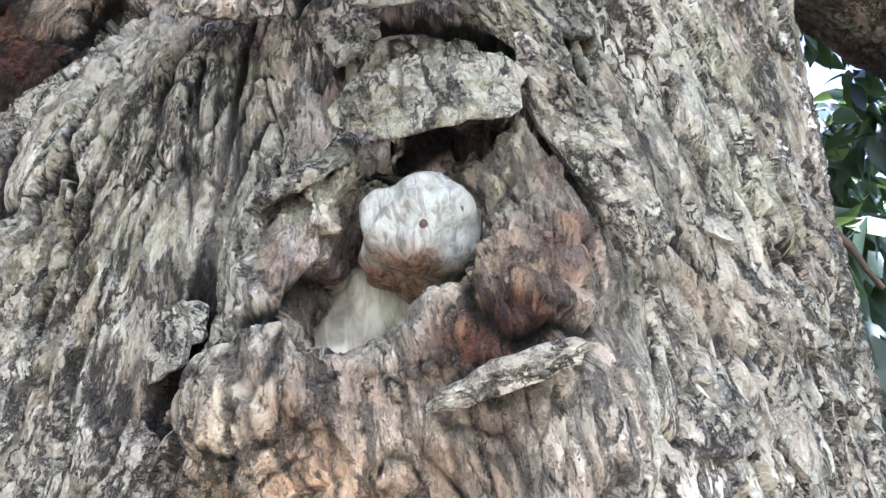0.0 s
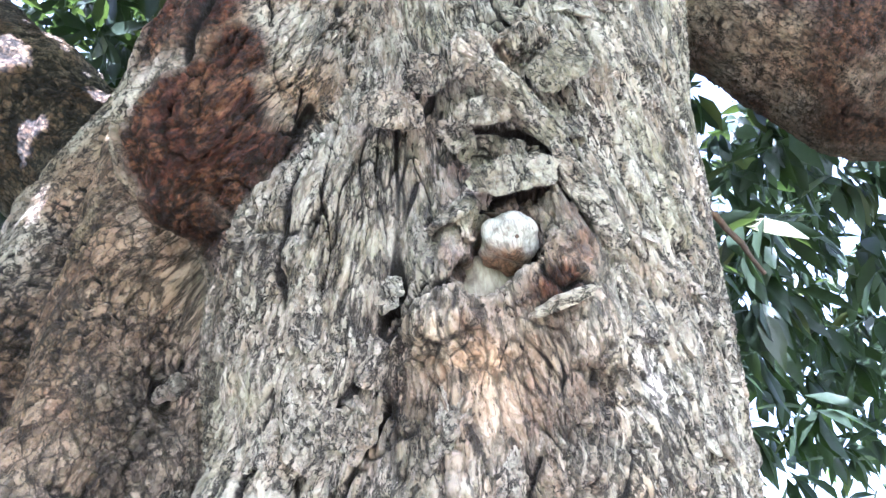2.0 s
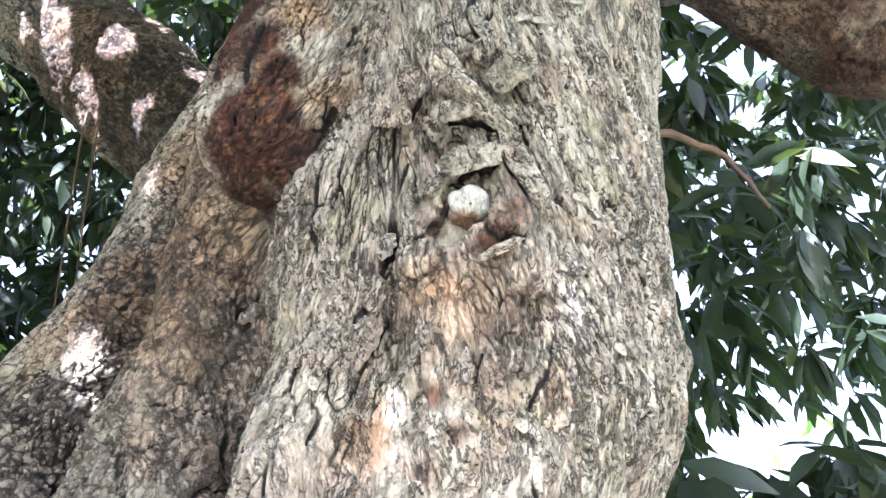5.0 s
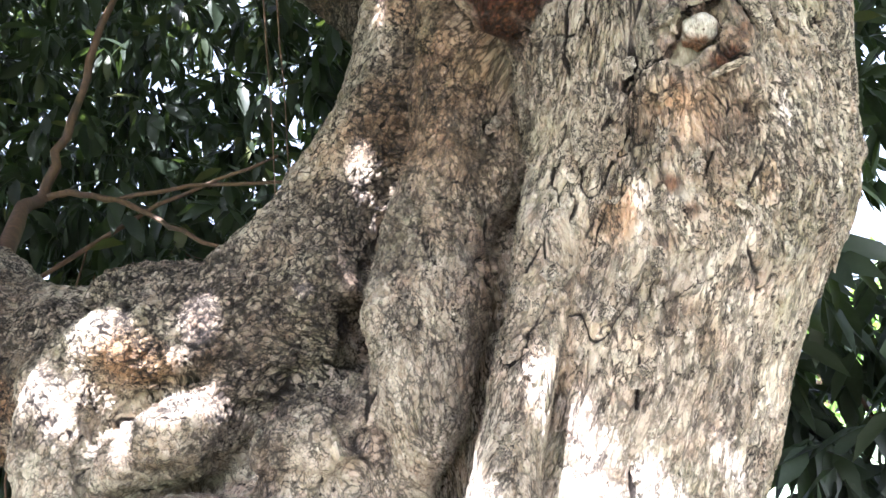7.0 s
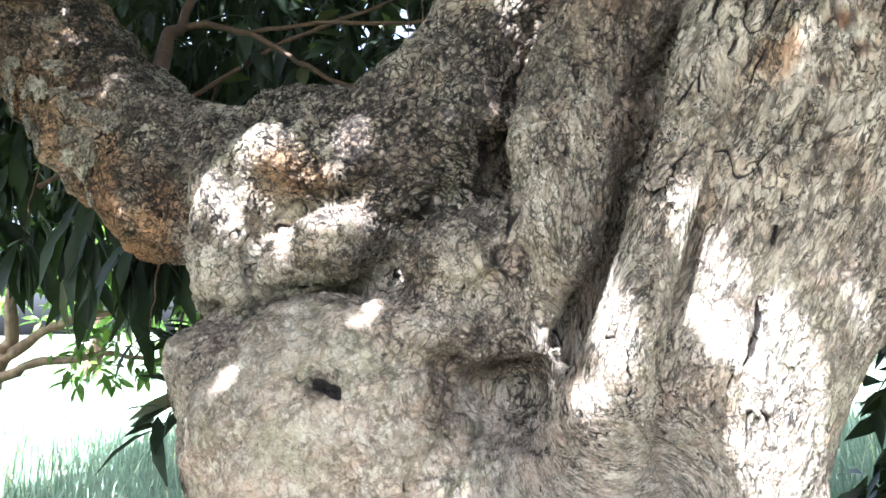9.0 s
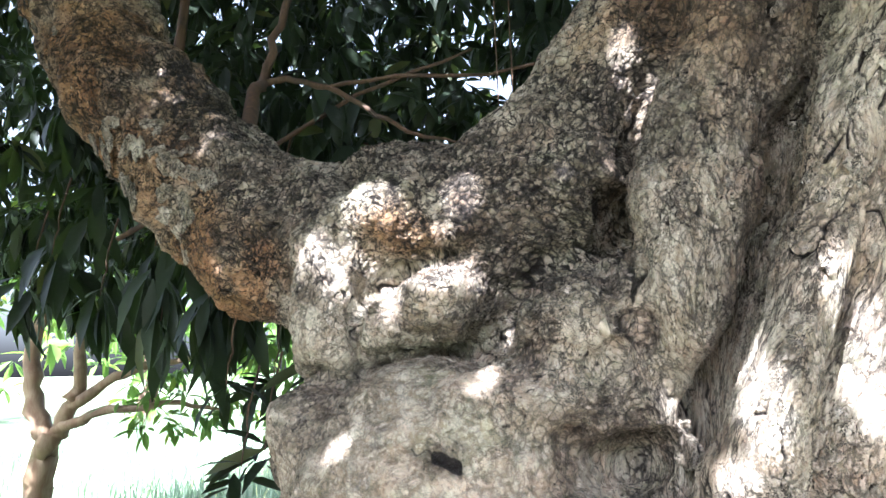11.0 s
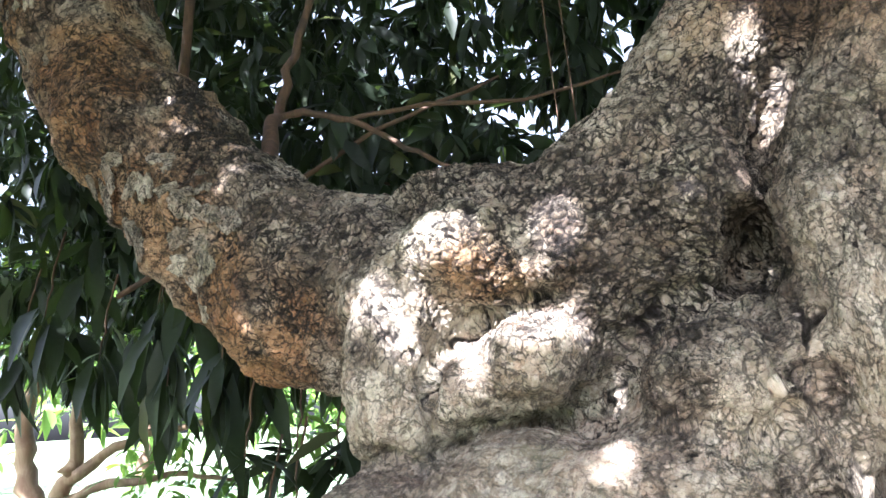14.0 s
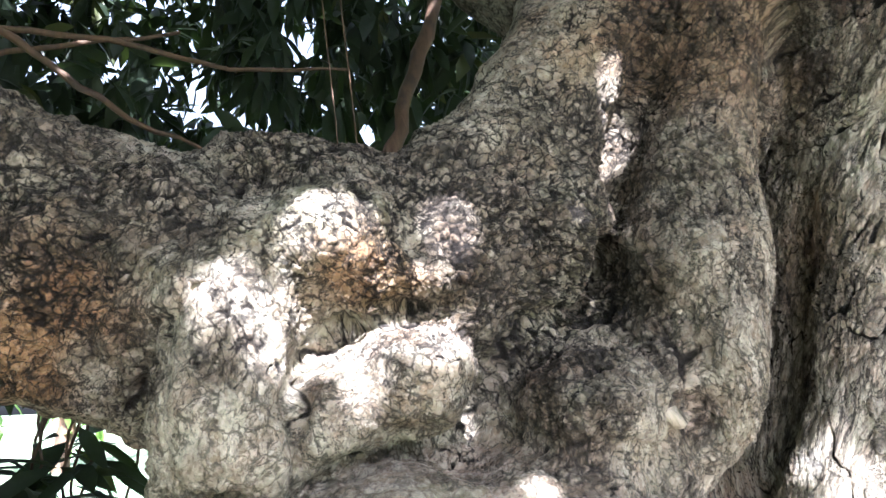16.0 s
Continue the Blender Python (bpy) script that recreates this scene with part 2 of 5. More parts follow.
def value_noise(p, seed=0):
    p = np.asarray(p, np.float32)
    base = np.floor(p)
    f = p - base
    f = f * f * (3 - 2 * f)
    x, y, z = f[:, 0], f[:, 1], f[:, 2]
    c = base.astype(np.int32)
    row = TABLE[seed & 15]
    i = [((c[:, 0] + s) & 31) << 10 for s in (0, 1)]
    j = [((c[:, 1] + s) & 31) << 5 for s in (0, 1)]
    k = [(c[:, 2] + 5 * (seed >> 4) + s) & 31 for s in (0, 1)]
    planes = []
    for a in i:
        lines = []
        for b in j:
            ab = a | b
            low = row[ab | k[0]]
            lines.append(low + z * (row[ab | k[1]] - low))
        planes.append(lines[0] + y * (lines[1] - lines[0]))
    return (planes[0] + x * (planes[1] - planes[0])) * 2 - 1


def fbm(p, octaves, seed=0):
    total, size = np.zeros(len(p), np.float32), 1.0
    for o in range(octaves):
        total += size * value_noise(p * 2.0 ** o + 7.3 * o, seed + o)
        size *= 0.5
    return total


def cellular(p, seed=0):
    """Distance to the edge of the cell (roughly), and the cell's own number."""
    p = np.asarray(p, np.float32)
    base = np.floor(p).astype(np.int32)
    f = p - base
    near, second = np.full(len(p), 9.0, np.float32), np.full(len(p), 9.0, np.float32)
    own = np.zeros(len(p), np.float32)
    for i in (-1, 0, 1):
        for j in (-1, 0, 1):
            for k in (-1, 0, 1):
                u, v, w = base[:, 0] + i, base[:, 1] + j, base[:, 2] + k
                mark = hashed(u, v, w, seed)
                d = np.sqrt((f[:, 0] - i - mark) ** 2 + (f[:, 1] - j - hashed(u, v, w, seed + 1)) ** 2 + (f[:, 2] - k - hashed(u, v, w, seed + 2)) ** 2)
                closer = d < near
                second = np.where(closer, near, np.minimum(second, d))
                own = np.where(closer, mark, own)
                near = np.where(closer, d, near)
    return second - near, own


# ---- the old tree's wood: limbs and lobes that run into one another ----
def chain(*rows, stretch=3.0, smooth=0.0):
    return ("chain", np.array(rows, float), stretch, smooth)


def lobe(centre, radii, turn=0.0, stretch=1.5, smooth=0.0):
    return ("lobe", (np.array(centre, float), np.array(radii, float), radians(turn)), stretch, smooth)


KNOT = np.array((0.009, 0.32, 2.18))
KNOT_U, KNOT_V, KNOT_N = np.array((1.0, 0.0, 0.0)), np.array((0.0, -0.243, 0.970)), np.array((0.0, -0.970, -0.243))


def knot(u, v, n=0.0):
    """A place by the knot: to the right, up along the bark, out of it."""
    return KNOT + u * KNOT_U + v * KNOT_V + n * KNOT_N


def lip(*rows):
    return chain(*[(*knot(u, v, n), r) for u, v, n, r in rows], stretch=2.0, smooth=0.3)


BOUGHS = [
    # main stem, leaning out at the top
    chain((-0.45, 0.98, -0.2, 0.50), (-0.42, 0.90, 0.7, 0.36), (-0.38, 0.85, 1.1, 0.30), (-0.33, 0.84, 1.3, 0.32), (-0.25, 0.83, 1.48, 0.33), (-0.15, 0.78, 1.73, 0.328),
          (0.002, 0.743, 2.07, 0.378), (0.046, 0.676, 2.36, 0.382), (0.078, 0.645, 2.6, 0.392), (0.10, 0.62, 2.9, 0.43), (0.10, 0.56, 3.4, 0.46), (0.10, 0.40, 4.7, 0.42), stretch=2.7, smooth=0.08),
    # the stem's raised edge beside the column
    chain((-0.30, 0.51, 2.02, 0.09), (-0.395, 0.475, 1.80, 0.095), (-0.455, 0.465, 1.60, 0.10), (-0.505, 0.460, 1.456, 0.105), (-0.555, 0.480, 1.32, 0.105), (-0.59, 0.52, 1.15, 0.12), (-0.62, 0.58, 0.85, 0.17), smooth=0.1),
    # swelling of the stem below the torn stub
    chain((-0.20, 0.62, 1.92, 0.15), (-0.20, 0.54, 2.20, 0.18), (-0.185, 0.49, 2.38, 0.195), (-0.15, 0.48, 2.60, 0.18), smooth=0.08),
    # core behind the lobes
    chain((-0.95, 1.08, -0.2, 0.72), (-0.9, 1.05, 0.9, 0.44), (-0.72, 1.05, 1.6, 0.37), (-0.42, 1.03, 2.3, 0.35), (-0.25, 0.98, 3.0, 0.37)),
]
BOUGHS += [
    # column beside the main stem
    chain((-0.69, 0.62, 1.30, 0.08), (-0.70, 0.565, 1.48, 0.105), (-0.68, 0.58, 1.62, 0.148), (-0.64, 0.61, 1.78, 0.167), (-0.57, 0.655, 2.0, 0.165), (-0.50, 0.68, 2.2, 0.17), (-0.44, 0.70, 2.45, 0.18), (-0.30, 0.68, 3.0, 0.20), smooth=0.40),
    # ridge from the low limb up to the back of the stem
    chain((-1.15, 0.77, 1.86, 0.21), (-0.95, 0.80, 2.03, 0.185), (-0.74, 0.83, 2.30, 0.205), (-0.58, 0.86, 2.65, 0.20), (-0.36, 0.86, 3.2, 0.2), stretch=1.6),
]
BOUGHS += [
    # low limb
    chain((-0.85, 0.88, 1.75, 0.25), (-1.3, 0.83, 1.83, 0.27), (-1.6, 0.865, 1.80, 0.265), (-1.92, 0.915, 1.91, 0.265), (-2.2, 0.94, 2.12, 0.25),
          (-2.6, 0.98, 2.55, 0.24), (-2.95, 0.98, 3.15, 0.23), (-3.3, 0.98, 3.9, 0.2), (-3.5, 0.98, 4.7, 0.18), stretch=1.7),
    # limb behind, up to the left; limb to the right
    chain((-0.30, 1.25, 2.7, 0.25), (-0.68, 1.50, 3.22, 0.27), (-1.28, 1.5, 3.97, 0.27), (-1.85, 1.5, 4.65, 0.25), stretch=2.0),
    chain((0.25, 0.80, 3.45, 0.25), (0.9, 0.85, 3.48, 0.19), (1.28, 0.85, 3.08, 0.25), (1.75, 0.80, 2.98, 0.27), (2.6, 0.7, 3.5, 0.24), stretch=2.0),
]
BOUGHS += [
    # lobes of the limb and the belly under it
    lobe((-1.37, 0.64, 1.87), (0.16, 0.15, 0.11)),
    lobe((-1.43, 0.82, 2.03), (0.17, 0.18, 0.10)),
    chain((-1.53, 0.62, 1.79, 0.118), (-1.515, 0.63, 1.50, 0.125), stretch=1.3, smooth=0.5),
    lobe((-1.24, 0.665, 1.625), (0.175, 0.165, 0.120), smooth=0.35),
    lobe((-1.37, 0.665, 1.58), (0.13, 0.15, 0.11), smooth=0.3),
    lobe((-1.17, 0.66, 1.80), (0.14, 0.13, 0.06)),
    lobe((-0.905, 0.595, 1.575), (0.155, 0.168, 0.130), smooth=0.2),
    lobe((-0.90, 0.73, 1.92), (0.17, 0.16, 0.14)),
    lobe((-0.99, 0.60, 1.40), (0.20, 0.195, 0.115), smooth=0.5),
    lobe((-1.24, 0.62, 1.13), (0.395, 0.325, 0.385), smooth=0.9),
    lobe((-1.52, 0.62, 1.30), (0.16, 0.20, 0.19), smooth=0.6),
]
BOUGHS += [
    lobe((-0.86, 0.64, 1.40), (0.16, 0.15, 0.12), smooth=0.5),
    lobe((-0.72, 0.60, 0.99), (0.33, 0.23, 0.185), smooth=0.5),
    lobe((-1.35, 0.75, 0.6), (0.42, 0.4, 0.5), smooth=0.5),
    chain((-1.45, 0.88, 1.25, 0.20), (-1.40, 0.88, 1.70, 0.22), smooth=0.3),
    chain((-1.05, 0.90, 1.25, 0.22), (-1.05, 0.90, 1.70, 0.24), smooth=0.3),
    # torn stub bulging from the column
    chain((-0.12, 0.42, 3.05, 0.17), (-0.22, 0.40, 2.75, 0.165), (-0.28, 0.39, 2.60, 0.155), (-0.325, 0.39, 2.50, 0.125), (-0.365, 0.40, 2.42, 0.065), stretch=2.0),
]
BOUGHS += [
    # rim round the knot hole
    lip((-0.030, 0.075, -0.004, 0.016), (-0.008, 0.098, 0.0, 0.018), (0.035, 0.102, 0.002, 0.022), (0.072, 0.085, 0.002, 0.027), (0.078, 0.045, 0.002, 0.028)),
    lip((-0.035, 0.075, -0.006, 0.018), (-0.070, 0.030, -0.004, 0.022), (-0.086, -0.020, -0.006, 0.022)),
    lip((-0.095, -0.032, -0.008, 0.020), (-0.045, -0.020, 0.0, 0.020), (0.012, -0.006, 0.004, 0.022)),
    lobe(knot(0.043, 0.002, 0.012), (0.043, 0.044, 0.044), stretch=1.0, smooth=0.1),
    lip((0.085, -0.040, 0.0, 0.012), (0.03, -0.050, 0.002, 0.014), (-0.03, -0.062, -0.004, 0.012)),
]
BOUGHS += [
    # warts and small knobs
    lobe(knot(0.060, -0.080, -0.004), (0.020, 0.020, 0.018), stretch=1.0),
    lobe(knot(0.085, -0.072, -0.004), (0.013, 0.016, 0.014), stretch=1.0),
    lobe(knot(0.036, -0.092, -0.004), (0.014, 0.016, 0.014), stretch=1.0),
    lobe(knot(0.028, -0.132, -0.006), (0.017, 0.022, 0.019), stretch=1.0),
    lobe(knot(0.012, -0.188, -0.008), (0.018, 0.022, 0.020), stretch=1.0),
    lobe(knot(0.068, 0.314, -0.002), (0.013, 0.016, 0.013), stretch=1.0),
    lobe(knot(0.092, 0.311, -0.002), (0.012, 0.016, 0.013), stretch=1.0),
    lobe((0.375, 0.66, 2.06), (0.022, 0.03, 0.025), stretch=1.0),
    lobe((0.36, 0.62, 2.10), (0.018, 0.025, 0.02), stretch=1.0),
    lobe((-0.775, 0.485, 1.533), (0.026, 0.03, 0.024), stretch=1.0),
    lobe((-0.70, 0.47, 1.50), (0.020, 0.03, 0.02), stretch=1.0),
    lobe((-2.165, 0.70, 2.14), (0.045, 0.03, 0.04), stretch=1.0),
]
HOLLOWS = [((-0.808, 0.60, 1.82), (0.042, 0.20, 0.070)), ((-0.785, 0.46, 1.245), (0.110, 0.25, 0.075)),
           (knot(-0.004, 0.044, 0.0), (0.042, 0.060, 0.048)), (knot(-0.034, 0.008, 0.0), (0.030, 0.050, 0.026)), (knot(-0.003, 0.180, 0.003), (0.028, 0.055, 0.026)), (knot(0.018, 0.104, 0.004), (0.050, 0.040, 0.014)),
           (knot(0.085, 0.165, 0.0), (0.030, 0.03, 0.020)), (knot(0.045, 0.235, 0.0), (0.045, 0.03, 0.018)), (knot(-0.239, -0.012, 0.0), (0.022, 0.03, 0.010)), ((-1.24, 0.50, 1.745), (0.12, 0.07, 0.012))]
# folds between the lobes: how far they spread, how deep, and their run (width, height)
FOLDS = [
    # behind the column, down past the deep pocket to the foot of the column
    (0.030, 0.110, [(-0.66, 2.30), (-0.688, 2.211), (-0.727, 2.128), (-0.77, 2.019), (-0.785, 1.89), (-0.806, 1.80)]),
    (0.026, 0.080, [(-0.777, 1.73), (-0.745, 1.626), (-0.736, 1.539), (-0.722, 1.477), (-0.69, 1.421), (-0.653, 1.371)]),
    # between the column and the stem
    (0.050, 0.105, [(-0.40, 2.30), (-0.445, 2.096), (-0.45, 1.975), (-0.448, 1.884), (-0.464, 1.779), (-0.505, 1.661), (-0.558, 1.532), (-0.621, 1.432), (-0.655, 1.365)]),
    # under the brow of the limb
    (0.016, 0.046, [(-1.37, 1.705), (-1.266, 1.742), (-1.17, 1.757), (-1.091, 1.788)]),
]
FOLDS += [
    # beside and under the cheek
    (0.022, 0.040, [(-1.442, 1.468), (-1.437, 1.56), (-1.42, 1.634), (-1.374, 1.702)]),
    (0.026, 0.100, [(-1.60, 1.45), (-1.533, 1.466), (-1.448, 1.447), (-1.40, 1.478), (-1.36, 1.505), (-1.256, 1.518), (-1.147, 1.532), (-1.085, 1.568)]),
    (0.030, 0.135, [(-1.085, 1.568), (-1.048, 1.657), (-0.979, 1.712), (-0.892, 1.738), (-0.80, 1.735)]),
    # round the niche
    (0.020, 0.050, [(-0.895, 1.33), (-0.899, 1.23), (-0.924, 1.141), (-0.956, 1.087), (-0.975, 1.04)]),
    (0.020, 0.040, [(-0.648, 1.37), (-0.652, 1.25), (-0.648, 1.12)]),
    (0.016, 0.020, [(-0.904, 1.166), (-0.853, 1.163), (-0.743, 1.155), (-0.657, 1.153)]),
]
FOLDS += [
    # where the arm leaves the lobes
    (0.018, 0.040, [(-1.514, 1.975), (-1.538, 1.909), (-1.552, 1.846), (-1.592, 1.764), (-1.64, 1.686), (-1.66, 1.60)]),
    # under the torn stub
    (0.022, 0.040, [(-0.12, 2.60), (-0.165, 2.49), (-0.21, 2.42), (-0.27, 2.365), (-0.36, 2.335), (-0.44, 2.37)]),
    # long split low on the stem
    (0.012, 0.014, [(-0.237, 1.461), (-0.256, 1.393), (-0.265, 1.325), (-0.313, 1.233), (-0.34, 1.14)]),
]
BLEND = 0.012


def one_limb(p, limb):
    """Distance to a limb, and its axis and middle there."""
    kind, data = limb[:2]
    if kind == "lobe":
        centre, radii, turn = data
        q = p - centre
        k0 = np.sqrt(((q / radii) ** 2).sum(1)) + 1e-6
        k1 = np.sqrt(((q / radii ** 2) ** 2).sum(1)) + 1e-6
        return k0 * (k0 - 1) / k1
    best = np.full(len(p), 99.0)
    for a, b in zip(data[:-1], data[1:]):
        ab = b[:3] - a[:3]
        t = np.clip(((p - a[:3]) @ ab) / (ab @ ab), 0, 1)
        d = np.sqrt(((p - a[:3] - t[:, None] * ab) ** 2).sum(1)) - (a[3] + t * (b[3] - a[3]))
        best = np.minimum(best, d)
    return best


def reach_of(limb, margin):
    """The box in which a limb matters."""
    kind, data = limb[:2]
    if kind == "lobe":
        return data[0] - data[1] - margin, data[0] + data[1] + margin
    return (data[:, :3] - data[:, 3:]).min(0) - margin, (data[:, :3] + data[:, 3:]).max(0) + margin


CARVED = []


def wood_distance(p):
    total = np.zeros(len(p))
    for limb in BOUGHS:
        low, high = reach_of(limb, 0.22)
        near = np.nonzero(((p > low) & (p < high)).all(1))[0]
        if len(near):
            total[near] += np.exp(np.clip(-one_limb(p[near], limb) / BLEND, -60, 40))
    d = -BLEND * np.log(total + 1e-26)
    for centre, radii in HOLLOWS:
        r = np.array(radii)
        q = p - np.array(centre)
        k0 = np.sqrt(((q / r) ** 2).sum(1)) + 1e-6
        k1 = np.sqrt(((q / r ** 2) ** 2).sum(1)) + 1e-6
        hole = -(k0 * (k0 - 1) / k1)
        h = np.clip(0.5 + 0.5 * (hole - d) / 0.012, 0, 1)
        d = d + (hole - d) * h + 0.012 * h * (1 - h)
    d = d - 0.012 * fbm(p * 4.0, 2, 11)
    for spread, depth, run in CARVED:
        low, high = run.min(0) - 0.16, run.max(0) + 0.16
        near = np.nonzero(((p > low) & (p < high)).all(1))[0]
        if not len(near):
            continue
        q = p[near] * (1.0, 0.30, 1.0) + 0.010 * np.stack([value_noise(p[near] * 9.0, 15), np.zeros(len(near)), value_noise(p[near] * 9.0, 16)], 1)
        best = np.full(len(near), 9.0)
        for a, b in zip(run[:-1] * (1.0, 0.30, 1.0), run[1:] * (1.0, 0.30, 1.0)):
            ab = b - a
            t = np.clip(((q - a) @ ab) / (ab @ ab), 0, 1)
            best = np.minimum(best, np.sqrt(((q - a - t[:, None] * ab) ** 2).sum(1)))
        d[near] += depth * (0.85 + 0.3 * value_noise(p[near] * 11.0, 17)) * np.exp(-best / spread)
    return d


def carve():
    """Lays the folds on the outside of the wood."""
    found = []
    for spread, depth, run in FOLDS:
        fine = [np.array(run[0])]
        for a, b in zip(run[:-1], run[1:]):
            fine += [np.array(a) * (1 - s / 2) + np.array(b) * s / 2 for s in (1, 2)]
        p = np.array([(x, -0.2, z) for x, z in fine])
        for _ in range(60):
            p[:, 1] += 0.8 * wood_distance(p)
        found.append((spread, depth, p))
    CARVED.extend(found)


def surface(low, high, step):
    """Surface nets: the faces of the wood inside a box."""
    n = [int((h - l) / step) + 1 for l, h in zip(low, high)]
    axes = [l + step * np.arange(k) for l, k in zip(low, n)]
    # far from the surface a coarse sampling settles what is inside
    wide = 4 * step
    coarse = [l + wide * (np.arange((k + 3) // 4) + 0.5) for l, k in zip(low, n)]
    mesh_c = np.stack(np.meshgrid(*coarse, indexing="ij"), -1).reshape(-1, 3)
    rough = np.concatenate([wood_distance(part) for part in np.array_split(mesh_c, 12)]).reshape([len(c) for c in coarse]).astype(np.float32)
    field = np.repeat(np.repeat(np.repeat(rough, 4, 0), 4, 1), 4, 2)[:n[0], :n[1], :n[2]].copy()
    near = np.argwhere(np.abs(field) < 0.17)
    for part in np.array_split(near, 12):
        field[part[:, 0], part[:, 1], part[:, 2]] = wood_distance(np.array(low) + step * part)
    inside = field < 0
    corners = [inside[i:n[0] - 1 + i, j:n[1] - 1 + j, k:n[2] - 1 + k] for i in (0, 1) for j in (0, 1) for k in (0, 1)]
    count = sum(c.astype(np.int8) for c in corners)
    mixed = (count > 0) & (count < 8)
    number = np.full(mixed.shape, -1, np.int64)
    cells = np.argwhere(mixed)
    number[mixed] = np.arange(len(cells))
    spot = (cells + 0.5) * step + np.array(low)
    faces = []
    for axis in range(3):
        a, b = [(1, 2), (2, 0), (0, 1)][axis]
        lo = [slice(0, m) for m in n]
        hi = [slice(0, m) for m in n]
        lo[axis], hi[axis] = slice(0, n[axis] - 1), slice(1, n[axis])
        one, two = inside[tuple(lo)], inside[tuple(hi)]
        for flip, cross in ((False, one & ~two), (True, two & ~one)):
            e = np.argwhere(cross)
            e = e[(e[:, a] > 0) & (e[:, b] > 0) & (e[:, a] < n[a] - 1) & (e[:, b] < n[b] - 1)]
            quad = []
            for da, db in ((0, 0), (-1, 0), (-1, -1), (0, -1)):
                c = e.copy()
                c[:, a] += da
                c[:, b] += db
                quad.append(number[c[:, 0], c[:, 1], c[:, 2]])
            quad = np.stack(quad, 1)
            faces.append(quad[:, ::-1] if flip else quad)
    return spot, np.concatenate(faces)


def to_surface(p, steps=2):
    e = 0.004
    d = wood_distance(p)
    grad = np.stack([wood_distance(p + e * np.eye(3)[i]) - d for i in range(3)], 1) / e
    size = (grad ** 2).sum(1, keepdims=True) + 1e-3
    for k in range(steps):
        p = p - np.clip((d if k == 0 else wood_distance(p))[:, None] / size, -0.05, 0.05) * grad
    return p, grad / np.sqrt((grad ** 2).sum(1, keepdims=True) + 1e-9)


def split(points, quads, odd, chosen):
    """Cuts the chosen quads in four; quads that border them take the new corners in."""
    pick = quads[chosen]
    edges = np.concatenate([pick[:, [i, (i + 1) % 4]] for i in range(4)])
    edges.sort(axis=1)
    key = edges[:, 0] * len(points) + edges[:, 1]
    unique, where = np.unique(key, return_inverse=True)
    a, b = unique // len(points), unique % len(points)
    start = len(points)
    mid = start + where.reshape(4, -1).T
    centre = start + len(unique) + np.arange(len(pick))
    fresh = np.concatenate([np.stack([pick[:, i], mid[:, i], centre, mid[:, i - 1]], 1) for i in range(4)])
    known = dict(zip(unique.tolist(), range(start, start + len(unique))))
    rest = quads[~chosen]
    side = np.stack([np.minimum(rest[:, i], rest[:, (i + 1) % 4]) * start + np.maximum(rest[:, i], rest[:, (i + 1) % 4]) for i in range(4)], 1)
    touched = np.isin(side, unique).any(1)
    polygons = []
    for face in [f.tolist() for f in rest[touched]] + odd:
        polygon = []
        for u, v in zip(face, face[1:] + face[:1]):
            polygon.append(u)
            m = known.get(min(u, v) * start + max(u, v))
            if m is not None:
                polygon.append(m)
        polygons.append(polygon)
    points = np.concatenate([points, (points[a] + points[b]) / 2, points[pick].mean(1)])
    return points, np.concatenate([rest[~touched], fresh]), polygons


def streams(p):
    """Places on the stem along and across the run of its bark, which closes in upwards round the knot and leans with the stem below it."""
    x = p[:, 0] + 0.42 * np.maximum(1.85 - p[:, 2], 0) + 0.03
    rise = np.clip(p[:, 2] - 2.2, -0.25, 0.40)
    across = x * np.exp(np.where(x < 0, 1.9, 0.9) * rise)
    return np.stack([across, p[:, 1] + 0.25 * (p[:, 2] - 2.2), 2.2 + (p[:, 2] - 2.2) / 3.2], 1)


def flow(x, z):
    """How far the run of the stem's bark leans over to the right."""
    return np.where(z < 1.85, 0.42, np.clip(-2.6 * (x + 0.03), -0.4, 0.85))


def normals_of(points, quads):
    way = np.cross(points[quads[:, 2]] - points[quads[:, 0]], points[quads[:, 3]] - points[quads[:, 1]])
    total = np.stack([np.bincount(quads.ravel(), np.repeat(way[:, i], 4), len(points)) for i in range(3)], 1)
    size = np.sqrt((total ** 2).sum(1, keepdims=True))
    return np.where(size > 1e-12, total / (size + 1e-12), (0.0, -1.0, 0.0))


def ease(points, quads, times):
    """Draws each point a little towards its neighbours."""
    edges = np.concatenate([quads[:, [i, (i + 1) % 4]] for i in range(4)])
    count = np.bincount(edges[:, 0], minlength=len(points))[:, None]
    for _ in range(times):
        total = np.stack([np.bincount(edges[:, 0], points[edges[:, 1], i], len(points)) for i in range(3)], 1)
        points = np.where(count > 3, 0.5 * points + 0.5 * total / np.maximum(count, 1), points)
    return points


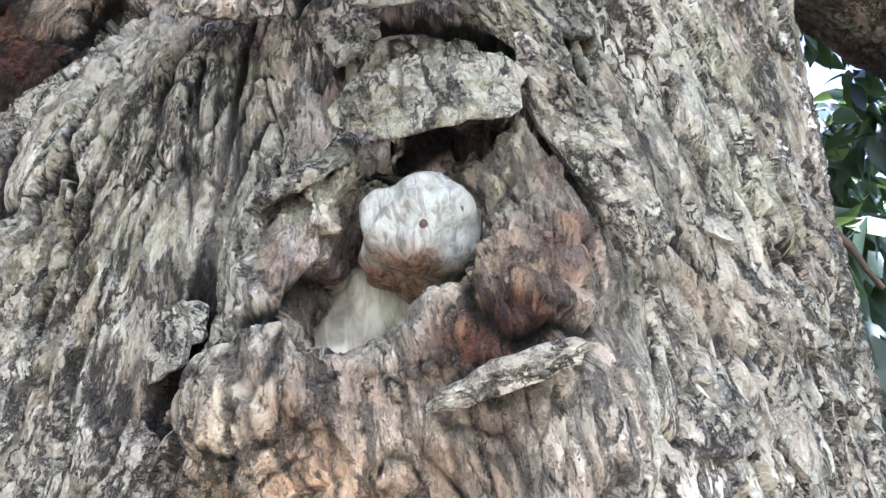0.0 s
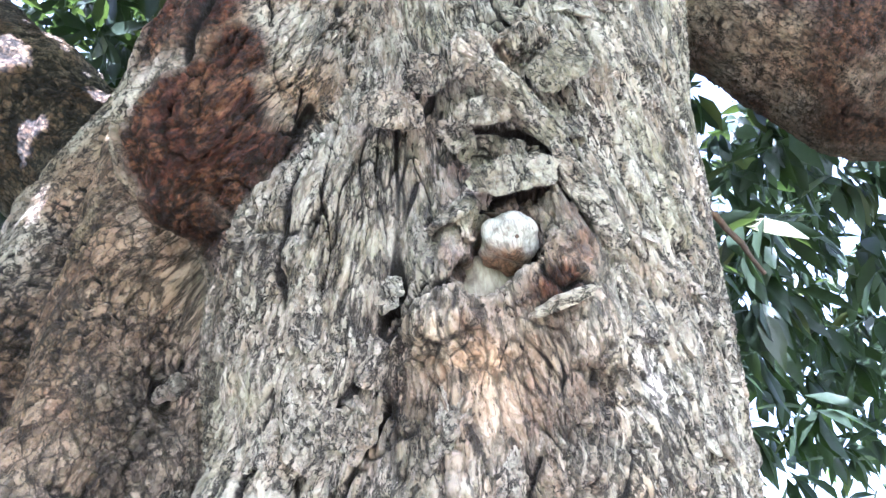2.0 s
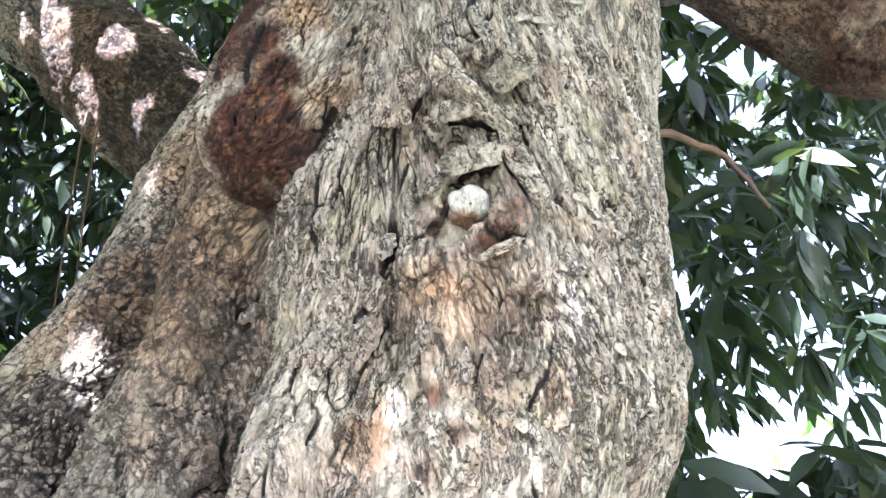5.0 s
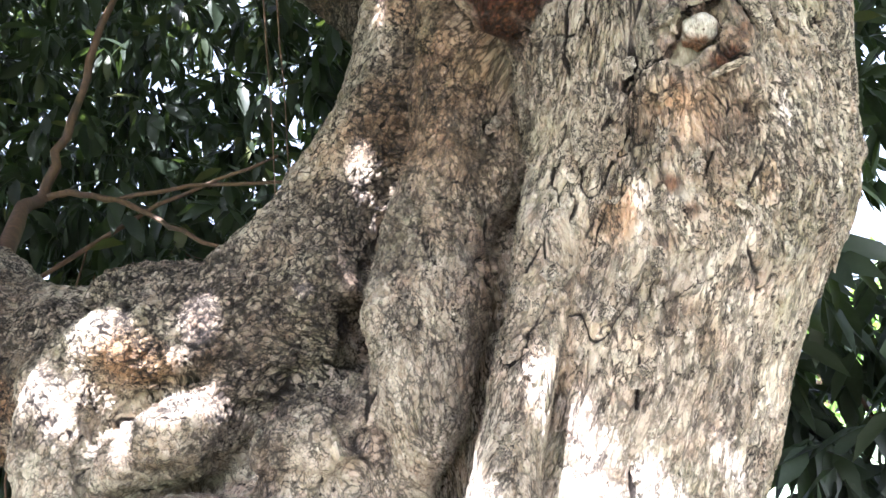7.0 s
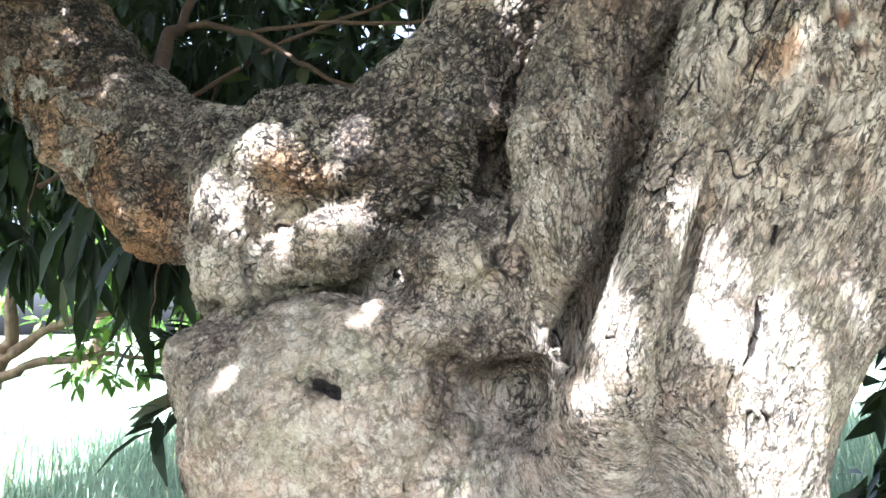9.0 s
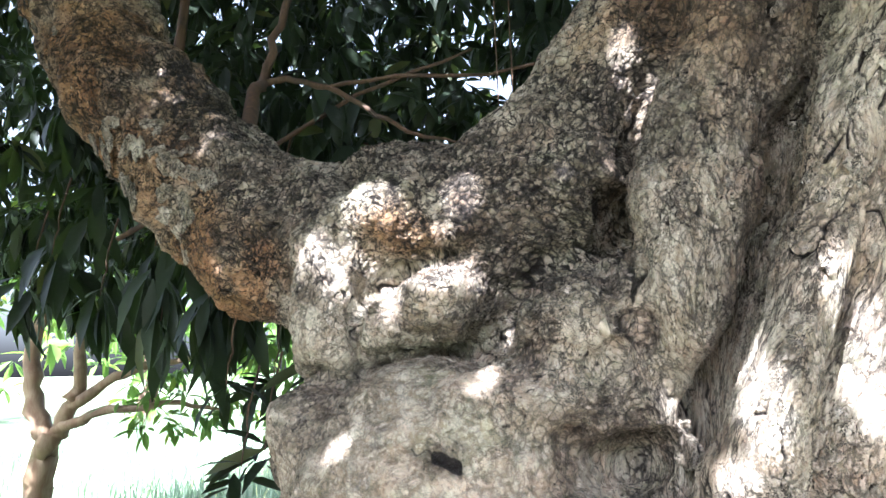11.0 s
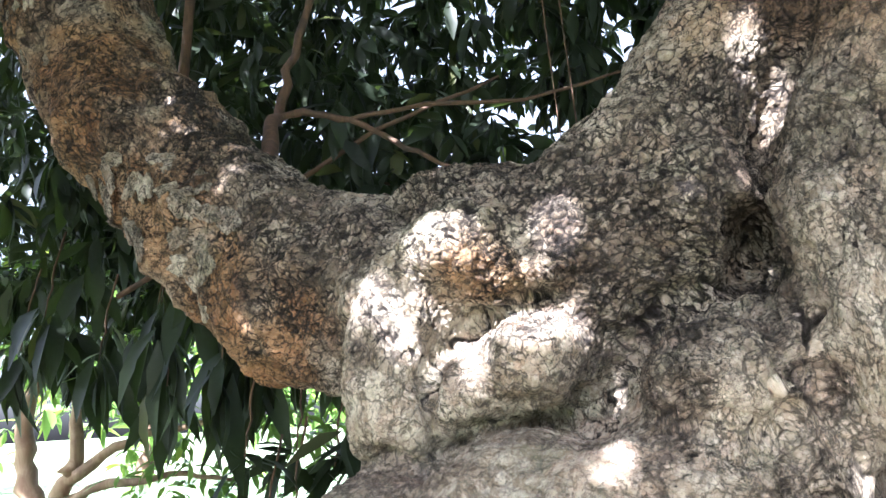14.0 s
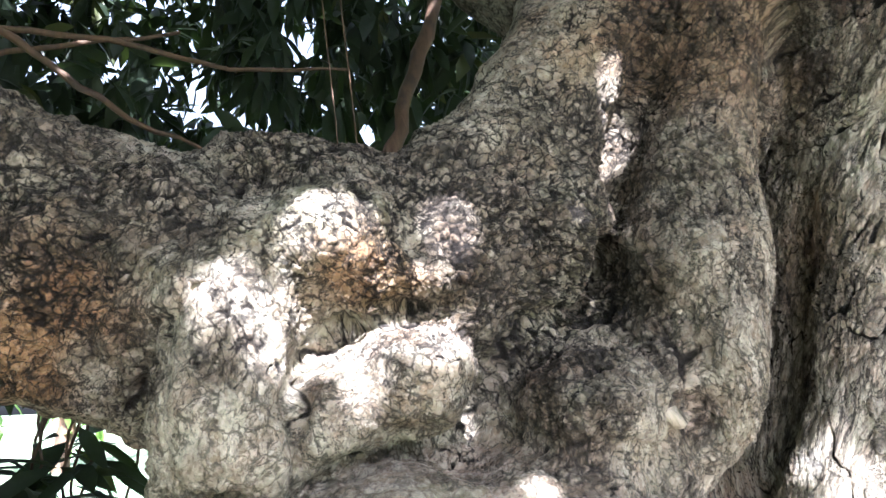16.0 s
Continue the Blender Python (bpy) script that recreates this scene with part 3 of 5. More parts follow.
def grain_of(p):
    """Places squeezed along the run of the wood, and how smooth the bark is."""
    weight, shift, smooth = np.full(len(p), 1e-9), np.zeros((len(p), 3)), np.zeros(len(p))
    for limb in BOUGHS:
        if (limb[1][1] if limb[0] == "lobe" else limb[1][:, 3]).max() < 0.06:
            continue
        low, high = reach_of(limb, 0.35)
        near = np.nonzero(((p > low) & (p < high)).all(1))[0]
        if not len(near):
            continue
        part_p = p[near]
        w = np.exp(np.clip(-one_limb(part_p, limb) / 0.05, -30, 12))
        kind, data, stretch, soft = limb
        if kind == "chain":
            moved, total = np.zeros((len(near), 3)), np.zeros(len(near))
            for a, b in zip(data[:-1], data[1:]):
                axis = (b - a)[:3] / np.linalg.norm((b - a)[:3])
                m = (a + b)[:3] / 2
                k = 1 / (((part_p - m) ** 2).sum(1) + 0.02) ** 2
                moved += k[:, None] * (((part_p - m) @ axis) * (1 - 1 / stretch))[:, None] * axis
                total += k
            moved = part_p - streams(part_p) if any(limb is own for own in BOUGHS[:3]) else moved / total[:, None]
            shift[near] += w[:, None] * moved
        smooth[near] += w * soft
        weight[near] += w
    return p - shift / weight[:, None], smooth / weight


def patch(p, spots, seed):
    """0 to 1 in ragged patches round the spots (x, y, z, radius, amount)."""
    ragged = fbm(p * 9.0, 3, seed)
    total = np.zeros(len(p))
    for x, y, z, r, amount in spots:
        d = np.sqrt(((p - (x, y, z)) ** 2).sum(1)) / r
        total = np.maximum(total, amount * np.clip(1.6 - 1.6 * d + 0.7 * ragged, 0, 1))
    return total


# dark stains on the stem; the back limb's spots paint its shade
STAIN_SHADE_STEM = [
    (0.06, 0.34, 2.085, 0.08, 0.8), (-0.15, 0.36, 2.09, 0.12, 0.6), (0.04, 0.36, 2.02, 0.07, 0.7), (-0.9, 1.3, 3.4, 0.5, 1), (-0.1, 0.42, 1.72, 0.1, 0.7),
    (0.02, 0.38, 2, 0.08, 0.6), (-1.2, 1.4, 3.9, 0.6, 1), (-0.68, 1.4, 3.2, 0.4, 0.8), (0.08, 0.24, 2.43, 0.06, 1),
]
# stained crust, and painted shade in the pocket, folds, column and back limb
STAIN_SHADE_LIMB = [
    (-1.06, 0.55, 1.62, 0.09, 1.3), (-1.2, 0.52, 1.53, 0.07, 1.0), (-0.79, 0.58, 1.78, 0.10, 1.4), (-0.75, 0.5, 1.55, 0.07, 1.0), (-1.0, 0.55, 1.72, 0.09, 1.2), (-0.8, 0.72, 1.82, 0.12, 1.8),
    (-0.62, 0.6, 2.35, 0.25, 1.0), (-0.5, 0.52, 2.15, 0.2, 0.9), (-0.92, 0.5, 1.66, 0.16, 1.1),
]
STAIN_SHADE_LIMB += [
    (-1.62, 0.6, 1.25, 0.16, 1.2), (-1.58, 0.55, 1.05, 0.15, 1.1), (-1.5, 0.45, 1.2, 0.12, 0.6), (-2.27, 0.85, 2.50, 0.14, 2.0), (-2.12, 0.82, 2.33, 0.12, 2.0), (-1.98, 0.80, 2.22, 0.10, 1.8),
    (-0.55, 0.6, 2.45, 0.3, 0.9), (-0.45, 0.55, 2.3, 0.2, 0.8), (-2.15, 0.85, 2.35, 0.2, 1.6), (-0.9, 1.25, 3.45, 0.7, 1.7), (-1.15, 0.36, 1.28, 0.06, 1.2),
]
# stains, and painted shade on the arm, the stem's flank and the niche
STAIN_SHADE_ARM = [
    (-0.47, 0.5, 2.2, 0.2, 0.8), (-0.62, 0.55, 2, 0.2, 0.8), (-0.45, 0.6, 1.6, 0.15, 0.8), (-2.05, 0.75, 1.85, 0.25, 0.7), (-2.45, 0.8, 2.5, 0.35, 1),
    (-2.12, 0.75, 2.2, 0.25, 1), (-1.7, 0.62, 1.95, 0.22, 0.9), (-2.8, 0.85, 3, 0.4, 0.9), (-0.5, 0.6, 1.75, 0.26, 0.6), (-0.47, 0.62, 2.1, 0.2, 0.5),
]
STAIN_SHADE_ARM += [
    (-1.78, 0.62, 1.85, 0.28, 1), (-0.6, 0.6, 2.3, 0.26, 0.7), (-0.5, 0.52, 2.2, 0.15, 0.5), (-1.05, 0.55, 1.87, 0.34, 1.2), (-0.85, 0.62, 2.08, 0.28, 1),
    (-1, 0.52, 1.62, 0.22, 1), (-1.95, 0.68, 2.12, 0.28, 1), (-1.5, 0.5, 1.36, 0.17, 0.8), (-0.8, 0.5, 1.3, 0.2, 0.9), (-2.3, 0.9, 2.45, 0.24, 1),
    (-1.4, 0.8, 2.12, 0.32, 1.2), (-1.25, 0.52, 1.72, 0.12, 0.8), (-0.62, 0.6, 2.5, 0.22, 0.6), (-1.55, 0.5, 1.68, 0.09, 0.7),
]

RUSTS_STEM = [
    (-0.083, 0.383, 1.968, 0.035, 0.9), (-0.055, 0.396, 1.91, 0.03, 0.7), (-0.112, 0.421, 1.859, 0.025, 0.6), (0.031, 0.456, 1.787, 0.05, 0.35),
    (0.075, 0.27, 2.185, 0.075, 0.55), (-0.05, 0.31, 2.14, 0.04, 0.5), (0.07, 0.29, 2.285, 0.035, 0.6), (-0.055, 0.31, 2.21, 0.05, 0.8),
    (-0.07, 0.32, 2.165, 0.045, 0.7), (0.03, 0.3, 2.29, 0.03, 0.6), (0.085, 0.27, 2.2, 0.04, 0.8), (0.04, 0.28, 2.125, 0.04, 0.7), (0.03, 0.28, 2.29, 0.04, 0.7),
    (0.09, 0.28, 2.25, 0.04, 0.7), (0.02, 0.3, 2.27, 0.05, 0.5), (-0.07, 0.31, 2.2, 0.03, 0.5), (0.05, 0.36, 2.06, 0.06, 0.6), (1.35, 0.65, 2.95, 0.7, 0.95),
    (-0.1, 0.4, 1.86, 0.04, 0.6), (-0.95, 1.25, 3.4, 0.6, 0.35), (-0.02, 0.28, 2.335, 0.045, 1.4), (-0.045, 0.29, 2.3, 0.035, 0.8), (0.045, 0.265, 2.145, 0.05, 1.3),
    (0.05, 0.26, 2.175, 0.036, 0.55),
]
RUSTS_LIMB = [
    (-1.33, 0.53, 1.7, 0.05, 0.9), (-0.53, 0.47, 2.07, 0.05, 0.6),
]
# the torn stub: raw red wood on its face and tip
RUSTS_TORN = [(-0.375, 0.40, 2.37, 0.08, 1.4), (-0.368, 0.33, 2.41, 0.08, 1.4), (-0.30, 0.33, 2.40, 0.07, 1.4), (-0.252, 0.35, 2.42, 0.05, 1.1), (-0.305, 0.28, 2.47, 0.07, 1.4),
              (-0.275, 0.26, 2.53, 0.05, 1.2), (-0.30, 0.24, 2.60, 0.06, 1.3), (-0.347, 0.29, 2.45, 0.07, 1.4), (-0.36, 0.30, 2.60, 0.09, 1.3), (-0.34, 0.28, 2.72, 0.10, 1.2)]


OCHRES_STEM = [
    (0, 0.35, 2.09, 0.1, 0.4), (-1.2, 1.3, 3.7, 0.6, 0.7), (-0.42, 0.6, 1.85, 0.22, 0.3), (-2.9, 0.85, 3.1, 0.5, 1), (-0.05, 0.36, 2.1, 0.12, 0.4),
    (0.1, 0.33, 1.9, 0.1, 0.5), (-0.1, 0.4, 1.7, 0.12, 0.5), (-0.27, 0.32, 2.62, 0.12, 0.9), (1.4, 0.6, 2.9, 0.7, 0.6), (-0.2, 0.42, 1.95, 0.06, 0.6),
    (0.045, 0.265, 2.165, 0.05, 0.6), (-0.21, 0.34, 2.5, 0.09, 0.9), (-0.042, 0.328, 2.105, 0.06, 0.6), (0.013, 0.318, 2.1, 0.05, 0.5),
]
OCHRES_LIMB = [
    (-2.1, 0.75, 1.75, 0.3, 1), (-1.85, 0.68, 1.72, 0.2, 0.9), (-0.62, 0.6, 2.35, 0.32, 0.55), (-0.55, 0.6, 2.7, 0.3, 0.5), (-2.3, 0.72, 2.1, 0.35, 0.8),
    (-2.05, 0.8, 1.8, 0.36, 1), (-2.6, 0.8, 2.45, 0.5, 1), (-1.3, 0.5, 1.78, 0.12, 0.8), (-0.55, 0.48, 2, 0.1, 0.3),
]



# splits in the bark: half width, depth, and their run
SPLITS = [
    (0.0061, 0.022, [(-0.24, 1.46), (-0.27, 1.34), (-0.35, 1.22)]),
    (0.0054, 0.022, [(-0.09, 2.43), (-0.12, 2.29), (-0.12, 2.21)]),
    (0.0048, 0.018, [(-0.04, 2.2), (-0.13, 2.18), (-0.21, 2.1)]),
    (0.0054, 0.022, [(0.27, 2.15), (0.29, 2.08)]),
    (0.0068, 0.020, [(-0.3, 2.64), (-0.34, 2.53)]),
    (0.0048, 0.014, [(0.1, 2.45), (0.13, 2.36)]),
    (0.0054, 0.022, [(-0.09, 2.33), (-0.12, 2.27), (-0.13, 2.21), (-0.16, 2.15)]),
    (0.0061, 0.022, [(-0.18, 2.49), (-0.21, 2.45), (-0.28, 2.45)]),
]
SPLITS += [
    (0.0048, 0.018, [(-0.20, 2.40), (-0.23, 2.30), (-0.25, 2.18)]),
    (0.0041, 0.016, [(0.17, 2.38), (0.20, 2.28), (0.20, 2.20)]),
    (0.0048, 0.018, [(-0.28, 2.12), (-0.31, 1.98), (-0.33, 1.85)]),
    (0.0048, 0.016, [(0.10, 2.02), (0.06, 1.90), (0.05, 1.78)]),
    (0.0041, 0.016, [(-0.15, 1.80), (-0.19, 1.66), (-0.22, 1.58)]),
    (0.0048, 0.018, [(-0.05, 2.62), (-0.04, 2.50), (-0.06, 2.42)]),
    (0.0070, 0.034, [(0.054, 2.345), (0.072, 2.305), (0.086, 2.285), (0.113, 2.232)]),
    (0.0050, 0.012, [(-0.366, 2.262), (-0.351, 2.308), (-0.306, 2.339), (-0.216, 2.441)]),
]
SPLITS += [
    (0.0060, 0.020, [(-0.103, 2.345), (-0.113, 2.278), (-0.131, 2.196)]),
    (0.0055, 0.016, [(-0.10, 2.21), (-0.171, 2.132), (-0.242, 2.07)]),
    (0.0060, 0.014, [(-0.165, 2.14), (-0.201, 2.105), (-0.235, 2.105)]),
    (0.0060, 0.014, [(-0.272, 2.30), (-0.245, 2.285), (-0.22, 2.28)]),
    (0.0050, 0.012, [(-0.215, 2.20), (-0.236, 2.185), (-0.26, 2.165)]),
    (0.0070, 0.024, [(0.256, 2.235), (0.262, 2.19), (0.286, 2.131), (0.292, 2.07)]),
    (0.0100, 0.026, [(-0.01, 2.400), (0.04, 2.375), (0.09, 2.348)]),
    (0.0060, 0.024, [(-0.03, 2.275), (0.02, 2.288), (0.06, 2.286)]),
]


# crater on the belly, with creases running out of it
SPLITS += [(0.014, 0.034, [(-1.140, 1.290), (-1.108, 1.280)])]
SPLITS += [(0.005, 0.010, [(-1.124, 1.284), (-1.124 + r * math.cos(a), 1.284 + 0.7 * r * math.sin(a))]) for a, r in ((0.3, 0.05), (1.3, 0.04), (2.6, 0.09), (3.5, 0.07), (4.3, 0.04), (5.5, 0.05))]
# folds join the splits, so their shade is painted dark as well
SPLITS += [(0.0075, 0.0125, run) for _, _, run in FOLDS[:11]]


def round_knot(half, depth, u, v, r, start, end):
    """A crease along part of a ring by the knot."""
    ring = [knot(u + r * math.cos(radians(a)), v + r * math.sin(radians(a))) for a in range(start, end + 1, 15)]
    SPLITS.append((half, depth, [(p[0], p[2]) for p in ring]))


round_knot(0.0045, 0.016, 0.043, 0.002, 0.044, 165, 390)
round_knot(0.0035, 0.007, 0.043, 0.004, 0.030, 30, 330)
round_knot(0.0040, 0.008, 0.001, 0.050, 0.058, 20, 150)
round_knot(0.0030, 0.005, -0.02, 0.022, 0.068, 130, 235)
round_knot(0.0040, 0.010, -0.02, 0.022, 0.088, 115, 240)

r3 = np.random.default_rng(12)
for _ in range(110):
    x, z, size = r3.uniform(-0.42, 0.34), r3.uniform(1.85, 2.75), r3.uniform(0.03, 0.12)
    lean = flow(x, z) + r3.normal(0, 0.12)
    if ((x - 0.01) / 0.14) ** 2 + ((z - 2.2) / 0.13) ** 2 > 1:
        SPLITS.append((r3.uniform(0.0022, 0.0042), r3.uniform(0.008, 0.018), [(x, z), (x - lean * size * 0.6, z - size * 0.5), (x - lean * size, z - size)]))


def cleft_depth(p, normal, ragged):
    """How deep the clefts cut in at each place."""
    total = np.zeros(len(p))
    q = p[:, [0, 2]] + 0.014 * ragged[:, [0, 2]] + 0.02 * np.stack([value_noise(p * 7.0, 61), value_noise(p * 7.0, 62)], 1)
    for half, depth, run in SPLITS:
        run = np.array(run)
        near = np.nonzero(((q > run.min(0) - 0.045) & (q < run.max(0) + 0.045)).all(1))[0]
        best = np.full(len(near), 9.0)
        for a, b in zip(run[:-1], run[1:]):
            ab = b - a
            t = np.clip(((q[near] - a) @ ab) / (ab @ ab), 0, 1)
            best = np.minimum(best, np.sqrt(((q[near] - a - t[:, None] * ab) ** 2).sum(1)))
        total[near] = np.maximum(total[near], depth * np.exp(-(best / half) ** 2))
    total *= 0.65 + 0.5 * value_noise(p * 16.0, 63)
    return np.maximum(total, 0) * (normal[:, 1] < 0.2) * (p[:, 1] < 0.95)


def mesh_from(name, points, faces, odd=()):
    mesh = bpy.data.meshes.new(name)
    faces = np.asarray(faces)
    loops = [faces.ravel()] + [np.array(f) for f in odd]
    sizes = np.concatenate([np.full(len(faces), faces.shape[1]), np.array([len(f) for f in odd], int)])
    flat = np.concatenate(loops).astype(np.int32)
    mesh.vertices.add(len(points))
    mesh.vertices.foreach_set("co", np.asarray(points, np.float32).ravel())
    mesh.loops.add(len(flat))
    mesh.loops.foreach_set("vertex_index", flat)
    mesh.polygons.add(len(sizes))
    mesh.polygons.foreach_set("loop_start", np.concatenate([[0], np.cumsum(sizes)[:-1]]).astype(np.int32))
    mesh.polygons.foreach_set("loop_total", sizes.astype(np.int32))
    mesh.polygons.foreach_set("use_smooth", np.ones(len(sizes), bool))
    mesh.update(calc_edges=True)
    return mesh


def build_wood():
    carve()
    points, quads = surface((-3.75, -0.1, -0.15), (2.2, 2.1, 4.6), 0.026)
    points, _ = to_surface(points, 2)
    odd = []
    chosen = np.ones(len(quads), bool)
    points, quads, odd = split(points, quads, odd, chosen)
    c = points[quads].mean(1)
    chosen = (c[:, 1] < 0.98) & (c[:, 0] > -2.6) & (c[:, 0] < 0.65) & (c[:, 2] > 0.85) & (c[:, 2] < 3.1)
    points, quads, odd = split(points, quads, odd, chosen)
    c = points[quads].mean(1)
    on_stem = (c[:, 0] > -0.62) & (c[:, 0] < 0.5) & (c[:, 2] > 1.15) & (c[:, 2] < 2.95) & (c[:, 1] < 0.72)
    on_limb = (c[:, 0] > -2.35) & (c[:, 0] < -0.55) & (c[:, 2] > 1.05) & (c[:, 2] < 2.45) & (c[:, 1] < 0.80)
    chosen = on_stem | on_limb
    points, _ = to_surface(points, 2)
    points, quads, odd = split(points, quads, odd, chosen)
    c = points[quads].mean(1)
    chosen = (np.abs(c[:, 0] - 0.02) < 0.24) & (np.abs(c[:, 2] - 2.26) < 0.26) & (c[:, 1] < 0.55)
    points = ease(points, quads, 1)
    points, quads, odd = split(points, quads, odd, chosen)
    normal = normals_of(points, quads)
    g, smooth = grain_of(points)
    flaky = np.clip((points[:, 0] + 0.50 + 0.25 * np.clip(1.9 - points[:, 2], -0.4, 0.6)) / 0.12, 0, 1)
    by_knot = np.clip(3.0 - 3.0 * np.sqrt(((points[:, 0] - 0.015) / 0.135) ** 2 + ((points[:, 2] - 2.17) / 0.15) ** 2), 0, 1) * (points[:, 1] < 0.6)
    flaky = flaky * (1 - 0.6 * by_knot) * np.clip(0.55 + 0.45 * (points[:, 2] - 1.75) / 0.2, 0.55, 1)
    smooth = np.maximum(smooth, 0.3 * by_knot)
    ragged = np.stack([fbm(g * 30, 2, s) for s in (31, 34, 37)], 1) * (1 - 0.45 * flaky)[:, None]
    warp = g + 0.012 * ragged + (0.03 - 0.018 * flaky)[:, None] * np.stack([value_noise(g * 9, s) for s in (41, 42, 43)], 1)
    stain_shade, rust, ochre = patch(points, STAIN_SHADE_STEM + STAIN_SHADE_LIMB + STAIN_SHADE_ARM, 91), patch(points, RUSTS_STEM + RUSTS_LIMB + RUSTS_TORN, 95), patch(points, OCHRES_STEM + OCHRES_LIMB, 97)
    keep = 1 - 0.45 * smooth
    furrow = np.exp(-(fbm(warp * 8.0, 3, 45) / 0.024) ** 2) * np.clip(0.75 + 1.3 * fbm(points * 3.3, 2, 71), 0, 1) * keep
    small = np.exp(-(fbm(warp * 26.0, 2, 48) / 0.055) ** 2) * np.clip(0.55 + 0.9 * fbm(points * 5.0, 2, 73), 0, 1) * keep
    edge, own = cellular(g * 42.0 + 0.42 * ragged + 0.25 * np.stack([value_noise(g * 95, s) for s in (65, 66, 67)], 1), 51)
    thin = flaky > 0.3
    edge[thin], own[thin] = cellular(g[thin] * 72.0 + 0.5 * ragged[thin], 52)
    uneven = np.clip(0.24 * (0.30 + fbm(g * 16.0, 3, 57)) + 0.08 * stain_shade, 0.02, 0.19)
    calm = 1 - 0.6 * patch(points, [(-0.2, 0.55, 1.30, 0.50, 1.0)], 99)
    crackle = np.exp(-(edge / uneven) ** 2) * np.clip(1.2 * stain_shade + 0.8 + 0.9 * fbm(points * 4.0, 2, 75), 0.15, 1) * keep * calm * (1 - 0.2 * flaky)
    crackle *= np.clip(uneven / 0.10, 0, 1)
    crack_shade = np.clip(1.0 * furrow * np.where(points[:, 0] > -0.62, 1.0, 0.5) + 0.7 * small + 0.9 * crackle, 0, 1)
    narrow = np.exp(-(fbm(warp * 17.0, 3, 46) / 0.040) ** 2) * np.clip(0.6 + 1.6 * fbm(points * 5.5, 2, 72), 0, 1) * flaky * keep
    crack_shade = np.maximum(crack_shade, 0.9 * narrow)
    # plates that lift along one edge and slope back under the next
    step = 3.2 * fbm(warp * (13.0 + 6.0 * (flaky[:, None] > 0.3)), 4, 55)
    lift = np.clip(0.25 + 0.25 * flaky + 1.5 * fbm(points * 4.5, 3, 56), 0, 1) * keep
    small *= 1 - 0.5 * flaky
    slope = step % 1
    flake = lift * (np.clip(slope / 0.10, 0, 1) * (1 - 0.8 * slope))
    crack_shade = np.maximum(crack_shade, lift * np.exp(-((slope - 0.02) / 0.06) ** 2) * np.clip(0.5 + 1.6 * fbm(g * 19.0, 2, 58), 0, 1))
    furrow *= np.where(points[:, 0] > -0.62, 1.0, 0.35)
    height = -0.008 * narrow - 0.012 * furrow - 0.004 * small - (0.003 + 0.003 * np.minimum(stain_shade, 1)) * crackle + 0.004 * np.minimum(stain_shade, 1) * (own - 0.5) + keep * ((0.002 + 0.0045 * flaky) * (own - 0.5) + 0.009 * (flake - 0.3)) + 0.0030 * keep * fbm(g * 17.0, 4, 81)
    height += 0.003 * fbm(points * 28.0, 2, 85) * (1 - 0.5 * keep)
    lumpy = np.clip((-0.55 - points[:, 0]) / 0.25, 0, 1)
    height += lumpy * (0.016 * fbm(points * 8.0, 3, 86) + 0.010 * np.abs(fbm(points * 17.0, 3, 87)) - 0.004)
    craggy = np.clip((-1.55 - points[:, 0]) / 0.3, 0, 1)
    height += craggy * (0.030 * fbm(points * (5.0, 5.0, 4.0), 3, 89) + 0.016 * np.abs(fbm(g * 11.0, 3, 90)) - 0.006)
    height -= 0.006 * rust * np.abs(fbm(g * 40.0, 2, 88))
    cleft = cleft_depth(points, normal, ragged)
    # deeper clefts and folds get darker colour, as shade inside them
    crack_shade = np.maximum(crack_shade, np.clip((cleft - 0.002) / 0.009, 0, 1))
    points = points + normal * (height - cleft)[:, None]
    mesh = mesh_from("trunk", points, quads, odd)
    ob = new("trunk", mesh)
    mesh.materials.append(BARK)
    mesh.attributes.new("grain", "FLOAT_VECTOR", "POINT").data.foreach_set("vector", g.astype(np.float32).ravel())
    for key, value in (("crack_shade", crack_shade), ("smooth", smooth), ("flaky", flaky), ("stain_shade", stain_shade), ("rust", rust), ("ochre", ochre)):
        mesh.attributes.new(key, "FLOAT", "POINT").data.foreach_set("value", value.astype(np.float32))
    return ob


TREE = tagged(new("tree"), "huge old tree with cracked grey bark and a low crooked limb", "tree")
TREE.location = (-0.5, 0.95, 0.0)


def adopt(ob, parent, label=""):
    ob.parent = parent
    ob.matrix_parent_inverse = parent.matrix_world.inverted() if parent.parent else Matrix.Translation(-parent.location)
    if label:
        ob["label"] = label
    return ob


WOOD = adopt(build_wood(), TREE)


